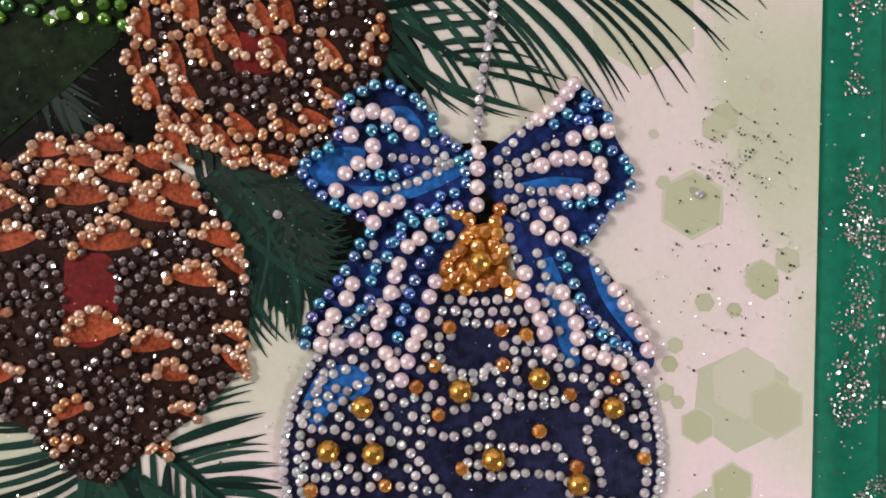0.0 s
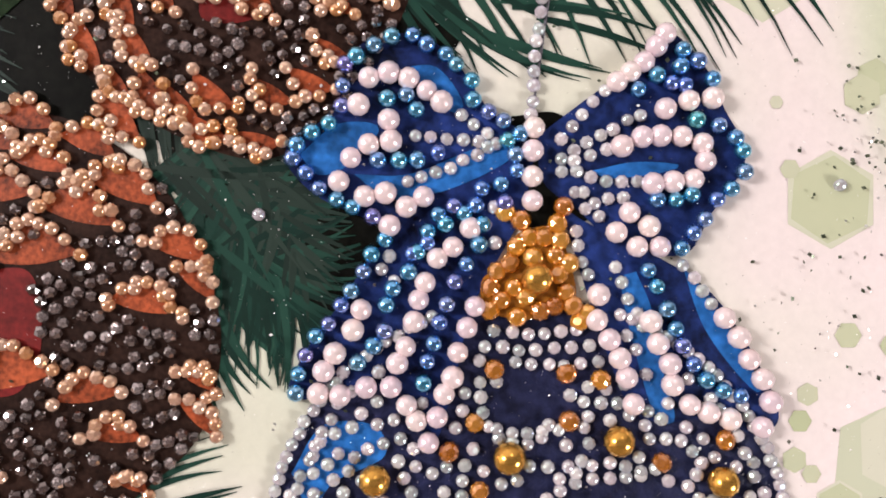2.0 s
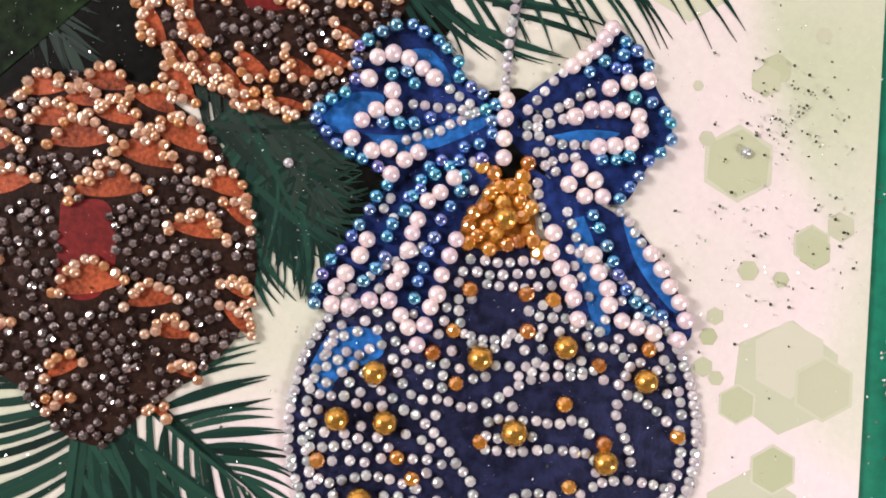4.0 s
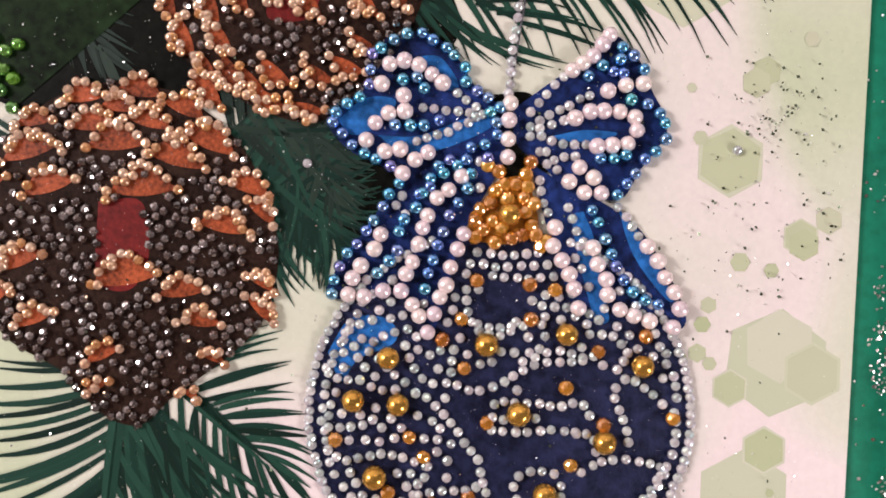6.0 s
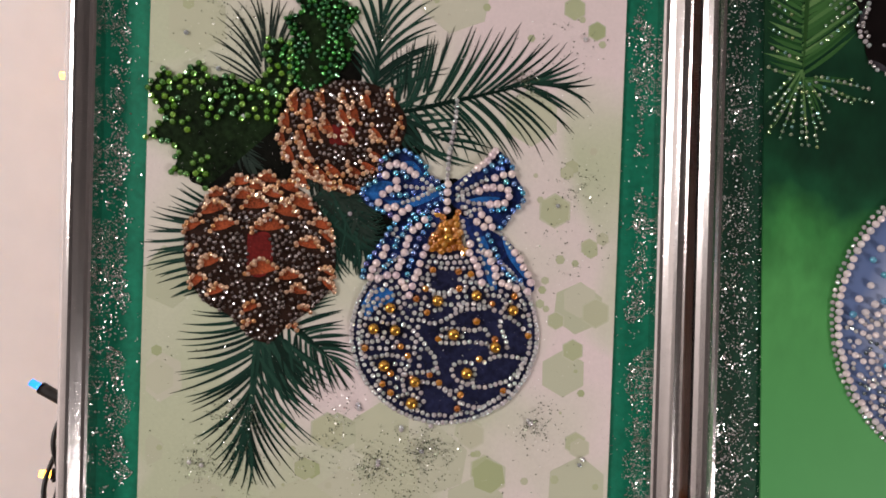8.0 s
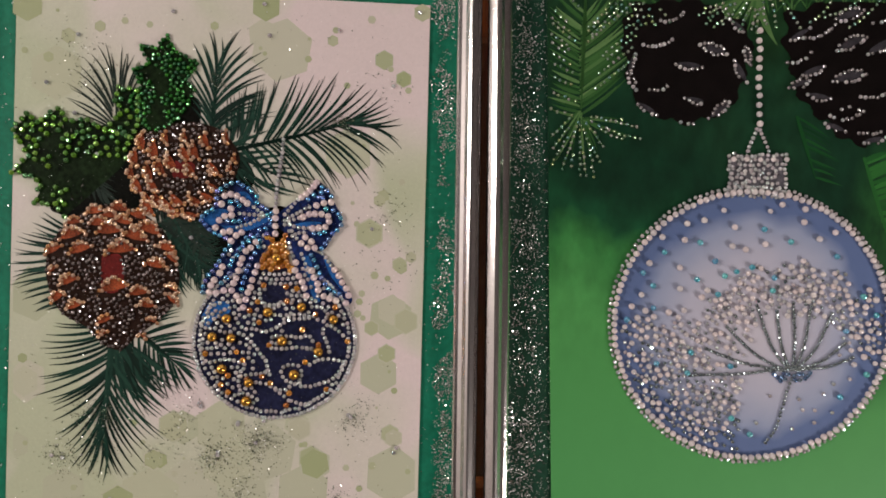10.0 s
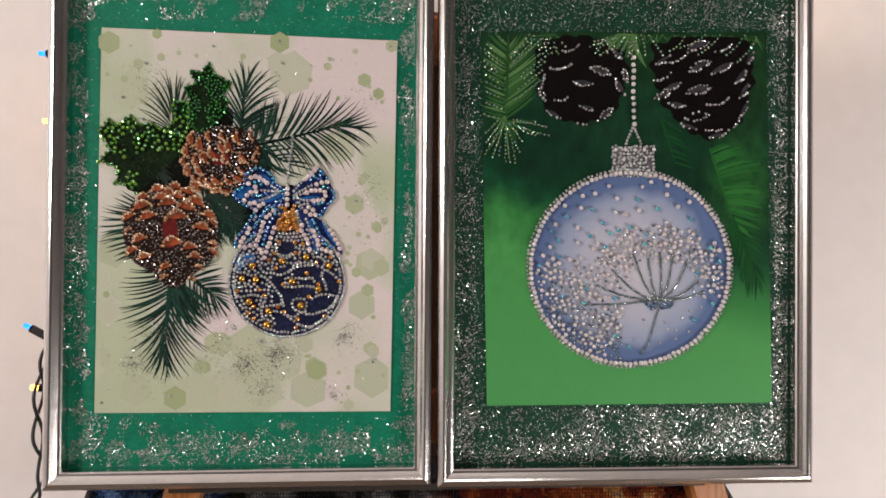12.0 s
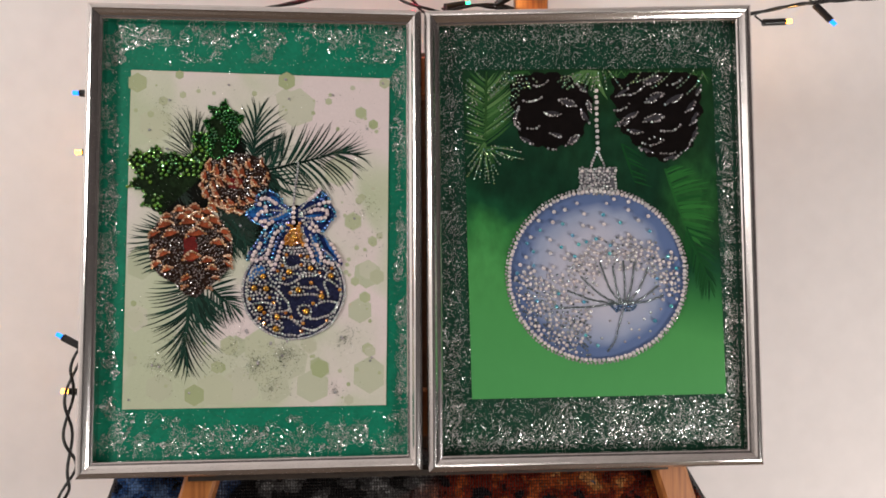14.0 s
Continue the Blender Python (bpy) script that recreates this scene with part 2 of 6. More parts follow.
def meadow_material():
    """Print of a fir wood out of focus: deep green above, fresh green below, soft dark and light sprays."""
    m, n, l, b = material("printed_meadow")
    tex, sep = n.new("ShaderNodeTexCoord"), n.new("ShaderNodeSeparateXYZ")
    l.new(tex.outputs["Object"], sep.inputs[0])
    blur = n.new("ShaderNodeTexNoise")
    blur.inputs["Scale"].default_value, blur.inputs["Detail"].default_value = 17, 4
    spray_map, sprays = n.new("ShaderNodeMapping"), n.new("ShaderNodeTexNoise")
    spray_map.inputs["Rotation"].default_value = (0, 1.0, 0)
    spray_map.inputs["Scale"].default_value = (1, 1, 0.6)
    sprays.inputs["Scale"].default_value, sprays.inputs["Detail"].default_value = 130, 4
    l.new(tex.outputs["Object"], blur.inputs["Vector"])
    l.new(tex.outputs["Object"], spray_map.inputs["Vector"])
    l.new(spray_map.outputs[0], sprays.inputs["Vector"])
    height = n.new("ShaderNodeMapRange")
    height.inputs[1].default_value, height.inputs[2].default_value = 0.05, 0.275
    l.new(sep.outputs["Z"], height.inputs[0])
    amount = n.new("ShaderNodeMapRange")
    amount.inputs[1].default_value, amount.inputs[2].default_value = 0.25, 0.6
    amount.inputs[3].default_value, amount.inputs[4].default_value = 0.04, 0.9
    l.new(height.outputs[0], amount.inputs[0])
    away = n.new("ShaderNodeMath")
    away.operation = "SUBTRACT"
    away.inputs[1].default_value = 0.5
    l.new(blur.outputs[0], away.inputs[0])
    far = n.new("ShaderNodeMath")
    far.operation = "MULTIPLY_ADD"
    l.new(away.outputs[0], far.inputs[0])
    l.new(amount.outputs[0], far.inputs[1])
    l.new(height.outputs[0], far.inputs[2])
    slant = n.new("ShaderNodeMath")
    slant.operation = "MULTIPLY_ADD"
    slant.inputs[1].default_value = 1.35
    l.new(sep.outputs["X"], slant.inputs[0])
    l.new(far.outputs[0], slant.inputs[2])
    tint = ramp_of(n, [(0.0, (0.072, 0.29, 0.088)), (0.26, (0.066, 0.275, 0.075)), (0.36, (0.034, 0.18, 0.046)), (0.48, (0.006, 0.055, 0.022)),
                       (0.62, (0.003, 0.026, 0.012)), (0.80, (0.006, 0.036, 0.016)), (1.0, (0.008, 0.036, 0.012))])
    l.new(slant.outputs[0], tint.inputs[0])
    span = n.new("ShaderNodeMapRange")
    span.inputs[1].default_value, span.inputs[2].default_value = 0.2, 0.8
    l.new(sprays.outputs[0], span.inputs[0])
    gain = n.new("ShaderNodeMath")
    gain.operation = "MULTIPLY_ADD"
    gain.inputs[2].default_value = 1.0
    centred = n.new("ShaderNodeMath")
    centred.operation = "SUBTRACT"
    centred.inputs[1].default_value = 0.5
    l.new(span.outputs[0], centred.inputs[0])
    l.new(centred.outputs[0], gain.inputs[0])
    l.new(amount.outputs[0], gain.inputs[1])
    mul = n.new("ShaderNodeVectorMath")
    mul.operation = "SCALE"
    l.new(tint.outputs[0], mul.inputs[0])
    l.new(gain.outputs[0], mul.inputs["Scale"])
    patch_map, patch, blend = n.new("ShaderNodeMapping"), n.new("ShaderNodeTexGradient"), n.new("ShaderNodeMix")
    patch_map.inputs["Location"].default_value = (-0.077 / 0.030, 0, -0.180 / 0.045)
    patch_map.inputs["Scale"].default_value = (1 / 0.030, 0, 1 / 0.045)
    patch.gradient_type, blend.data_type = "SPHERICAL", "RGBA"
    l.new(tex.outputs["Object"], patch_map.inputs["Vector"])
    l.new(patch_map.outputs[0], patch.inputs["Vector"])
    share = n.new("ShaderNodeMath")
    share.operation = "MULTIPLY"
    l.new(patch.outputs["Fac"], share.inputs[0])
    l.new(span.outputs[0], share.inputs[1])
    l.new(share.outputs[0], blend.inputs["Factor"])
    l.new(mul.outputs[0], blend.inputs["A"])
    blend.inputs["B"].default_value = (0.035, 0.17, 0.03, 1)
    l.new(blend.outputs["Result"], b.inputs["Base Color"])
    b.inputs["Roughness"].default_value, b.inputs["Specular IOR Level"].default_value = 0.5, 0.15
    return m


def bauble_material(cx, cz, rx, rz):
    """Print of a pale blue glass ball: milky heart, deeper blue rim."""
    m, n, l, b = material("printed_pale_bauble")
    tex, mp, ln = n.new("ShaderNodeTexCoord"), n.new("ShaderNodeMapping"), n.new("ShaderNodeVectorMath")
    mp.inputs["Location"].default_value = (-cx / rx, 0, -cz / rz)
    mp.inputs["Scale"].default_value = (1 / rx, 0, 1 / rz)
    ln.operation = "LENGTH"
    l.new(tex.outputs["Object"], mp.inputs["Vector"])
    l.new(mp.outputs[0], ln.inputs[0])
    soft = n.new("ShaderNodeTexNoise")
    soft.inputs["Scale"].default_value = 45
    l.new(tex.outputs["Object"], soft.inputs["Vector"])
    mix = n.new("ShaderNodeMath")
    mix.operation = "MULTIPLY_ADD"
    mix.inputs[1].default_value = 0.25
    l.new(soft.outputs[0], mix.inputs[0])
    l.new(ln.outputs["Value"], mix.inputs[2])
    tint = ramp_of(n, [(0.25, (0.50, 0.47, 0.54)), (0.62, (0.42, 0.415, 0.51)), (0.88, (0.27, 0.31, 0.44)), (1.16, (0.10, 0.145, 0.29))])
    l.new(mix.outputs[0], tint.inputs[0])
    l.new(tint.outputs[0], b.inputs["Base Color"])
    b.inputs["Roughness"].default_value, b.inputs["Specular IOR Level"].default_value = 0.5, 0.15
    return m


def island_material(name, stops, rough=0.5):
    """Ink that differs from stroke to stroke."""
    m, n, l, b = material(name)
    geo, ramp = n.new("ShaderNodeNewGeometry"), ramp_of(n, stops)
    l.new(geo.outputs["Random Per Island"], ramp.inputs[0])
    l.new(ramp.outputs[0], b.inputs["Base Color"])
    b.inputs["Roughness"].default_value, b.inputs["Specular IOR Level"].default_value = rough, 0.12
    return m


M_PAPER = paper_material()
M_MEADOW = meadow_material()
M_NEEDLE = island_material("needle_ink", [(0, (0.004, 0.014, 0.010)), (0.5, (0.006, 0.027, 0.019)), (1, (0.014, 0.050, 0.034))])
M_NEEDLE_GREY = island_material("grey_needle_ink", [(0, (0.008, 0.016, 0.012)), (1, (0.020, 0.034, 0.026))])
M_FIR = island_material("fir_ink", [(0, (0.014, 0.06, 0.016)), (0.5, (0.04, 0.12, 0.032)), (1, (0.11, 0.21, 0.075))])
M_HEX = island_material("hexagon_ink", [(0, (0.34, 0.38, 0.21)), (0.4, (0.44, 0.45, 0.31)), (0.7, (0.38, 0.41, 0.25)), (1, (0.48, 0.47, 0.36))], 0.6)
M_HEX_FAINT = island_material("faint_hexagon_ink", [(0, (0.47, 0.48, 0.35)), (0.5, (0.51, 0.50, 0.40)), (1, (0.43, 0.45, 0.32))], 0.6)
M_SHADE = surface("dark_ink", (0.004, 0.0042, 0.0032), 0.5, vary=0.6, size=90, gloss=0.04)
M_HOLLY = surface("holly_ink", (0.0065, 0.014, 0.005), 0.5, vary=0.95, size=55, gloss=0.04)
M_CONE = surface("cone_ink", (0.022, 0.011, 0.008), 0.5, vary=0.6, size=160, gloss=0.04)
M_SCALE = surface("scale_ink", (0.24, 0.050, 0.018), 0.45, vary=0.75, size=150, gloss=0.12)
M_RED = surface("red_ink", (0.13, 0.010, 0.009), 0.5, vary=0.4, size=120, gloss=0.12)
M_BOW = surface("bow_ink", (0.008, 0.018, 0.085), 0.45, vary=0.85, size=70, gloss=0.12)
M_STREAK = surface("bright_blue_ink", (0.018, 0.115, 0.36), 0.4, vary=0.5, size=80, gloss=0.12)
M_BALL = surface("navy_ink", (0.012, 0.014, 0.040), 0.4, vary=0.7, size=60, bump=0.35, bump_size=1500, gloss=0.12)
M_CONE_R = surface("black_brown_ink", (0.0045, 0.003, 0.003), 0.4, vary=0.5, size=150, gloss=0.12)
M_TWIG = island_material("blurred_twig_ink", [(0, (0.006, 0.055, 0.014)), (0.5, (0.010, 0.075, 0.018)), (1, (0.004, 0.035, 0.012))])
M_SPRAY = island_material("blurred_spray_ink", [(0, (0.016, 0.10, 0.022)), (0.5, (0.028, 0.15, 0.030)), (1, (0.010, 0.07, 0.018))])
M_DIM_INK = surface("dim_scale_ink", (0.038, 0.035, 0.042), 0.5, vary=0.6, size=300, gloss=0.12)
M_GREY_INK = surface("pale_scale_ink", (0.10, 0.095, 0.11), 0.5, vary=0.5, size=300, gloss=0.12)

# ---- beads and rhinestones ----
M_PEARL = surface("pink_white_pearl", (0.8, 0.7, 0.7), 0.24, 0.28, vary=0.04, size=300, coat=0.5,
                  hues=((0.72, 0.57, 0.57), (0.78, 0.64, 0.63), (0.68, 0.54, 0.59), (0.80, 0.67, 0.63)))
M_BLUE = surface("blue_pearl", (0.05, 0.1, 0.3), 0.2, 0.82, vary=0.1, size=300, coat=1.0, film=430, ior=1.8,
                 hues=((0.05, 0.36, 0.58), (0.08, 0.18, 0.60), (0.05, 0.40, 0.58), (0.06, 0.28, 0.60), (0.18, 0.18, 0.54), (0.06, 0.46, 0.54)))
M_CRYSTAL = surface("grey_crystal", (0.6, 0.6, 0.6), 0.10, 0.22, vary=0.1, size=900, coat=1.0, film=330, ior=2.2,
                    hues=((0.36, 0.31, 0.33), (0.68, 0.58, 0.60), (0.30, 0.30, 0.31), (0.58, 0.48, 0.52), (0.46, 0.46, 0.45), (0.74, 0.66, 0.66)))
M_GOLD = surface("gold_ball", (0.66, 0.35, 0.07), 0.2, 0.85, vary=0.1, size=300)
M_AMBER = surface("amber_stone", (0.5, 0.22, 0.02), 0.08, 0.5, vary=0.15, size=900, coat=0.8, ior=2.0,
                  hues=((0.50, 0.17, 0.010), (0.66, 0.27, 0.02), (0.42, 0.12, 0.008), (0.76, 0.38, 0.05)))
M_COPPER = surface("peach_stone", (0.6, 0.3, 0.18), 0.12, 0.45, vary=0.15, size=900, coat=1.0, film=360, ior=2.0,
                   hues=((0.47, 0.19, 0.09), (0.62, 0.36, 0.25), (0.53, 0.20, 0.06), (0.64, 0.41, 0.30), (0.56, 0.29, 0.19)))
M_SMOKE = surface("smoky_stone", (0.1, 0.09, 0.09), 0.09, 0.55, vary=0.3, size=900, coat=1.0, ior=2.0,
                  hues=((0.03, 0.016, 0.013), (0.09, 0.055, 0.048), (0.32, 0.26, 0.25), (0.045, 0.025, 0.02), (0.16, 0.11, 0.10), (0.06, 0.03, 0.025)))
M_GREEN = surface("green_stone", (0.1, 0.3, 0.03), 0.10, 0.6, vary=0.2, size=900, coat=0.5, ior=1.7,
                  hues=((0.06, 0.20, 0.016), (0.16, 0.40, 0.03), (0.03, 0.16, 0.05), (0.26, 0.50, 0.06)))
M_EMERALD_STONE = surface("emerald_stone", (0.02, 0.15, 0.03), 0.12, 0.6, vary=0.2, size=900, coat=0.3, ior=1.6,
                          hues=((0.006, 0.10, 0.015), (0.02, 0.20, 0.02), (0.004, 0.08, 0.03), (0.05, 0.30, 0.03)))
M_PEWTER = surface("pewter_stone", (0.3, 0.29, 0.3), 0.12, 0.6, vary=0.2, size=900, coat=1.0, ior=2.0,
                   hues=((0.20, 0.18, 0.18), (0.42, 0.40, 0.41), (0.30, 0.27, 0.28), (0.55, 0.52, 0.52)))
M_FIRBEAD = surface("fir_green_stone", (0.1, 0.3, 0.1), 0.07, 0.6, vary=0.2, size=900, coat=1.0, film=380, ior=2.0,
                    hues=((0.06, 0.26, 0.16), (0.30, 0.42, 0.16), (0.10, 0.36, 0.34), (0.45, 0.52, 0.36), (0.05, 0.22, 0.14), (0.50, 0.52, 0.46)))
M_TEAL = surface("teal_pearl", (0.04, 0.25, 0.32), 0.18, 0.3, vary=0.1, size=900, coat=1.0, film=400,
                 hues=((0.06, 0.44, 0.52), (0.10, 0.32, 0.54), (0.12, 0.54, 0.54)))
M_SLATE = surface("slate_stone", (0.2, 0.25, 0.28), 0.07, 0.6, vary=0.15, size=900, coat=1.0, ior=2.0,
                  hues=((0.08, 0.12, 0.14), (0.26, 0.31, 0.32), (0.13, 0.19, 0.22)))
M_DEEP = surface("deep_blue_stone", (0.02, 0.08, 0.25), 0.07, 0.6, vary=0.15, size=900, coat=1.0, ior=2.0,
                 hues=((0.02, 0.07, 0.22), (0.03, 0.14, 0.32), (0.10, 0.16, 0.22)))
M_WHITE = surface("white_pearl", (0.8, 0.76, 0.74), 0.2, vary=0.05, size=300, coat=0.6,
                  hues=((0.60, 0.51, 0.51), (0.74, 0.64, 0.64), (0.50, 0.46, 0.48), (0.68, 0.62, 0.61)))


def pearl_mesh(name, r, mat):
    """A ball bead, glued on: the lower cap is flat."""
    bm = bmesh.new()
    bmesh.ops.create_icosphere(bm, subdivisions=2, radius=r)
    for v in bm.verts:
        v.co.y = min(v.co.y, 0.7 * r) - 0.7 * r
    return mesh_of(name, bm, mat, True)


def gem_mesh(name, r, mat, sides=8, soft=False):
    """A faceted flat-backed stone: girdle, two crowns and table; soft: with its facets worn round."""
    bm = bmesh.new()
    turn = [6.28319 * k / sides for k in range(sides)]
    half = 3.14159 / sides
    rings = []
    for k, (s, y) in enumerate(((0.90, 0.0), (1.0, -0.42), (0.80, -0.80), (0.42, -1.06))):
        rings.append([bm.verts.new((s * r * math.cos(a + half * k), y * r, s * r * math.sin(a + half * k))) for a in turn])
    for k in range(sides):
        j = (k + 1) % sides
        for p, q in zip(rings, rings[1:]):
            bm.faces.new((p[k], p[j], q[k]))
            bm.faces.new((q[k], p[j], q[j]))
    bm.faces.new(rings[-1])
    bmesh.ops.recalc_face_normals(bm, faces=bm.faces)
    return mesh_of(name, bm, mat, soft)


KINDS = {
    "pearl": ("pearl", pearl_mesh("pearl", 0.00152, M_PEARL)),
    "blue": ("blue_bead", pearl_mesh("blue_bead", 0.00122, M_BLUE)),
    "gold": ("gold_bead", pearl_mesh("gold_bead", 0.0022, M_GOLD)),
    "teal": ("teal_bead", pearl_mesh("teal_bead", 0.00142, M_TEAL)),
    "white": ("white_pearl", pearl_mesh("white_pearl", 0.00144, M_WHITE)),
    "seed": ("pale_pearl", pearl_mesh("pale_pearl", 0.00122, M_WHITE)),
}
for kind, name, r, mat, sides in (("crystal", "crystal", 0.00096, M_CRYSTAL, 8), ("amber", "amber_stone", 0.00142, M_AMBER, 9), ("copper", "peach_stone", 0.00100, M_COPPER, 7),
                                  ("smoke", "smoky_stone", 0.00090, M_SMOKE, 5), ("green", "green_stone", 0.00128, M_GREEN, 7), ("firbead", "green_stone", 0.00080, M_FIRBEAD, 6),
                                  ("emerald", "emerald_stone", 0.00098, M_EMERALD_STONE, 7), ("pewter", "pewter_stone", 0.00086, M_PEWTER, 7), ("slate", "slate_stone", 0.00090, M_SLATE, 6), ("deep", "deep_blue_stone", 0.0011, M_DEEP, 7), ("silver", "silver_stone", 0.00094, M_CRYSTAL, 7)):
    KINDS[kind] = (name, gem_mesh(name, r, mat, sides))
    KINDS[kind + "_round"] = (name, gem_mesh(name, r, mat, sides, True))
RADII = {"pearl": 1.5, "blue": 1.2, "gold": 2.2, "amber": 1.4, "white": 1.3, "seed": 1.2, "teal": 1.1, "green": 1.1}
ROUND = {"amber": 0.12, "smoke": 0.0, "emerald": 0.3, "pewter": 0.4, "copper": 0.75, "green": 0.35, "slate": 0.4}
TAKEN = []
RNG = random.Random(11)


def bead(kind, parent, x, z, loose=0.10, depth=-0.0007):
    """One bead on a print, at millimetres along and up, a little turned and tilted as glued by hand."""
    name, me = KINDS[kind + "_round" if kind + "_round" in KINDS and RNG.random() < ROUND.get(kind, 0.55) else kind]
    ob = new(name, me)
    ob.parent = parent
    x, z = x + RNG.gauss(0, loose), z + RNG.gauss(0, loose)
    ob.matrix_basis = (Matrix.Translation(Vector((0.001 * x, depth, 0.001 * z)) - BASES[parent.name])
                       @ Euler((RNG.gauss(0, 0.17), RNG.uniform(0, 6.28), RNG.gauss(0, 0.17)), "YXZ").to_matrix().to_4x4()
                       @ Matrix.Scale(RNG.uniform(0.94, 1.05), 4))
    TAKEN.append((x, z, RADII.get(kind, 1.0)))
    return ob


def chain(kind, parent, points, step):
    for p in smooth_line(points, step):
        bead(kind, parent, p.x, p.y)


def dots(kind, parent, points):
    for x, z in points:
        bead(kind, parent, x, z, 0.03)


def inside(x, z, shape):
    hit = False
    for (x0, z0), (x1, z1) in zip(shape, shape[1:] + shape[:1]):
        if (z0 > z) != (z1 > z) and x < x0 + (z - z0) * (x1 - x0) / (z1 - z0):
            hit = not hit
    return hit


def fill(kind, parent, shape, count, gap, seed, keep=None):
    """Beads strewn over a shape, none nearer than gap to one that lies there."""
    rng = random.Random(seed)
    xs, zs = [p[0] for p in shape], [p[1] for p in shape]
    made = 0
    for _ in range(count * 30):
        x, z = rng.uniform(min(xs), max(xs)), rng.uniform(min(zs), max(zs))
        if made < count and inside(x, z, shape) and (keep is None or keep(x, z)):
            if all((x - a) ** 2 + (z - b) ** 2 > max(gap, 0.55 * gap + r * 0.8) ** 2 for a, b, r in TAKEN):
                bead(kind, parent, x, z, 0)
                made += 1


def metres(shape):
    return [(0.001 * x, 0.001 * z) for x, z in shape]


def rounded(shape, step=1.2):
    return [(p.x, p.y) for p in smooth_line(shape + shape[:1], step)][:-1]


# outlines of the printed motifs, in millimetres
BOW_LEFT = [(-88.4, 177.5), (-93.4, 180.4), (-97.6, 186.4), (-102.4, 190.4), (-108.6, 190.3), (-113.3, 186.8), (-114.1, 180.7), (-120.8, 175.1), (-117, 169.3), (-108.1, 165.1), (-106.7, 163.1), (-98.6, 168.1), (-88.5, 172.3)]
BOW_RIGHT = [(-87.2, 177.1), (-79.8, 182.7), (-74.4, 186.2), (-69.7, 191.1), (-64.9, 187.1), (-62, 181), (-59.1, 174.3), (-63.8, 166.7), (-67.7, 161.2), (-76.7, 163), (-81.5, 167), (-86.4, 171)]
TAIL_LEFT = [(-88.5, 172.3), (-98.6, 168.7), (-108, 162.4), (-113.4, 154.8), (-118.7, 147.2), (-119.5, 142), (-107.7, 143.1), (-101.4, 136.3), (-98.8, 142.1), (-95.6, 154.5), (-89, 166.9)]
TAIL_RIGHT = [(-84.3, 168.3), (-80.8, 165.7), (-71.2, 161.1), (-62.8, 155.1), (-55, 141.6), (-57, 137.4), (-65.2, 139.3), (-70.7, 138.8), (-74.9, 141.2), (-79.2, 152.1)]
STREAKS_A = [(-73.9, 159), (-71.7, 153.6), (-70.2, 145.4), (-68.7, 139.3), (-71.4, 139.9), (-74.3, 149.4), (-75.9, 157.6)]
STREAKS_B = [(-67.7, 159.8), (-63.5, 155.1), (-59.3, 148.3), (-57.1, 142.9), (-59.9, 144.9), (-64.8, 151.6)]
STREAKS_C = [(-79.9, 172.5), (-74.1, 173.7), (-68, 173.3), (-71.4, 172.1), (-77.5, 171.5)]
STREAKS_D = [(-107.1, 185.6), (-101, 186.4), (-97.2, 181.7), (-98.8, 180.3), (-103.7, 184.3)]
STREAKS_E = [(-111.6, 171.9), (-104.1, 172), (-94.7, 175.6), (-90.5, 174.3), (-98.6, 170.1), (-106.8, 168.6)]
STREAKS_F = [(-118.9, 174.5), (-113.8, 178.6), (-108.3, 178.1), (-112.3, 173.2), (-116.4, 171.8)]
STREAKS_G = [(-119.8, 132.2), (-115.8, 138.4), (-109, 138.5), (-107.5, 134.4), (-114.3, 130.9), (-117.2, 126.8)]
KNOT = [(-90.6, 179.8), (-83.8, 179.9), (-78.9, 172.5), (-80.8, 165.7), (-93.1, 165.4), (-95.9, 169.5)]
FOLD = [(-112.9, 167.8), (-98.6, 169.4), (-94.5, 166.8), (-106.6, 155.6), (-112, 152.8), (-110.5, 161)]
CAP = [(-90.9, 163.2), (-88.8, 164.5), (-84.8, 164.9), (-83.0, 161.0), (-82.0, 155.4), (-85.0, 153.7), (-88.7, 152.6), (-93.9, 153.8), (-94.6, 157.8), (-91.9, 160.0)]
HOLLY_A = [(-199.7, 211.5), (-193.7, 219.4), (-190.1, 215.5), (-180.9, 221.5), (-177.5, 216.4), (-168.6, 216.5), (-160.8, 212.8), (-150.7, 210.1), (-152.8, 197.7), (-162.8, 188.6), (-177.9, 175.3), (-181.7, 181.1), (-190.6, 181), (-187.7, 188.2), (-191.8, 192.6), (-200, 194.3), (-192.9, 201.1), (-196.3, 207.1)]
HOLLY_B = [(-134.8, 253.6), (-130.7, 246.3), (-121.2, 241.3), (-126.3, 234.5), (-122.9, 229.6), (-129.1, 218.3), (-139.5, 212.5), (-147, 216.9), (-150.8, 225.8), (-145.7, 231.5), (-148.7, 238.6), (-142, 241.6), (-145.9, 248.9), (-138.8, 248.2)]
HOLLY_C = [(-155.3, 231.3), (-147.1, 229.2), (-146.3, 216.9), (-149.6, 209), (-154.1, 211.1), (-160.8, 212.8), (-154.1, 220.1), (-156.9, 225.7)]
SHADE = [(-178.6, 207.8), (-155, 218), (-139.3, 228.2), (-121.5, 226.5), (-119.3, 212.7), (-103.3, 203.1), (-97.2, 191.3), (-106, 179.2), (-109.2, 165.3), (-112.6, 153.3), (-121.6, 154.2), (-130.6, 159), (-138.7, 176.8), (-164.4, 173.4), (-180.3, 176.2), (-184.3, 182)]
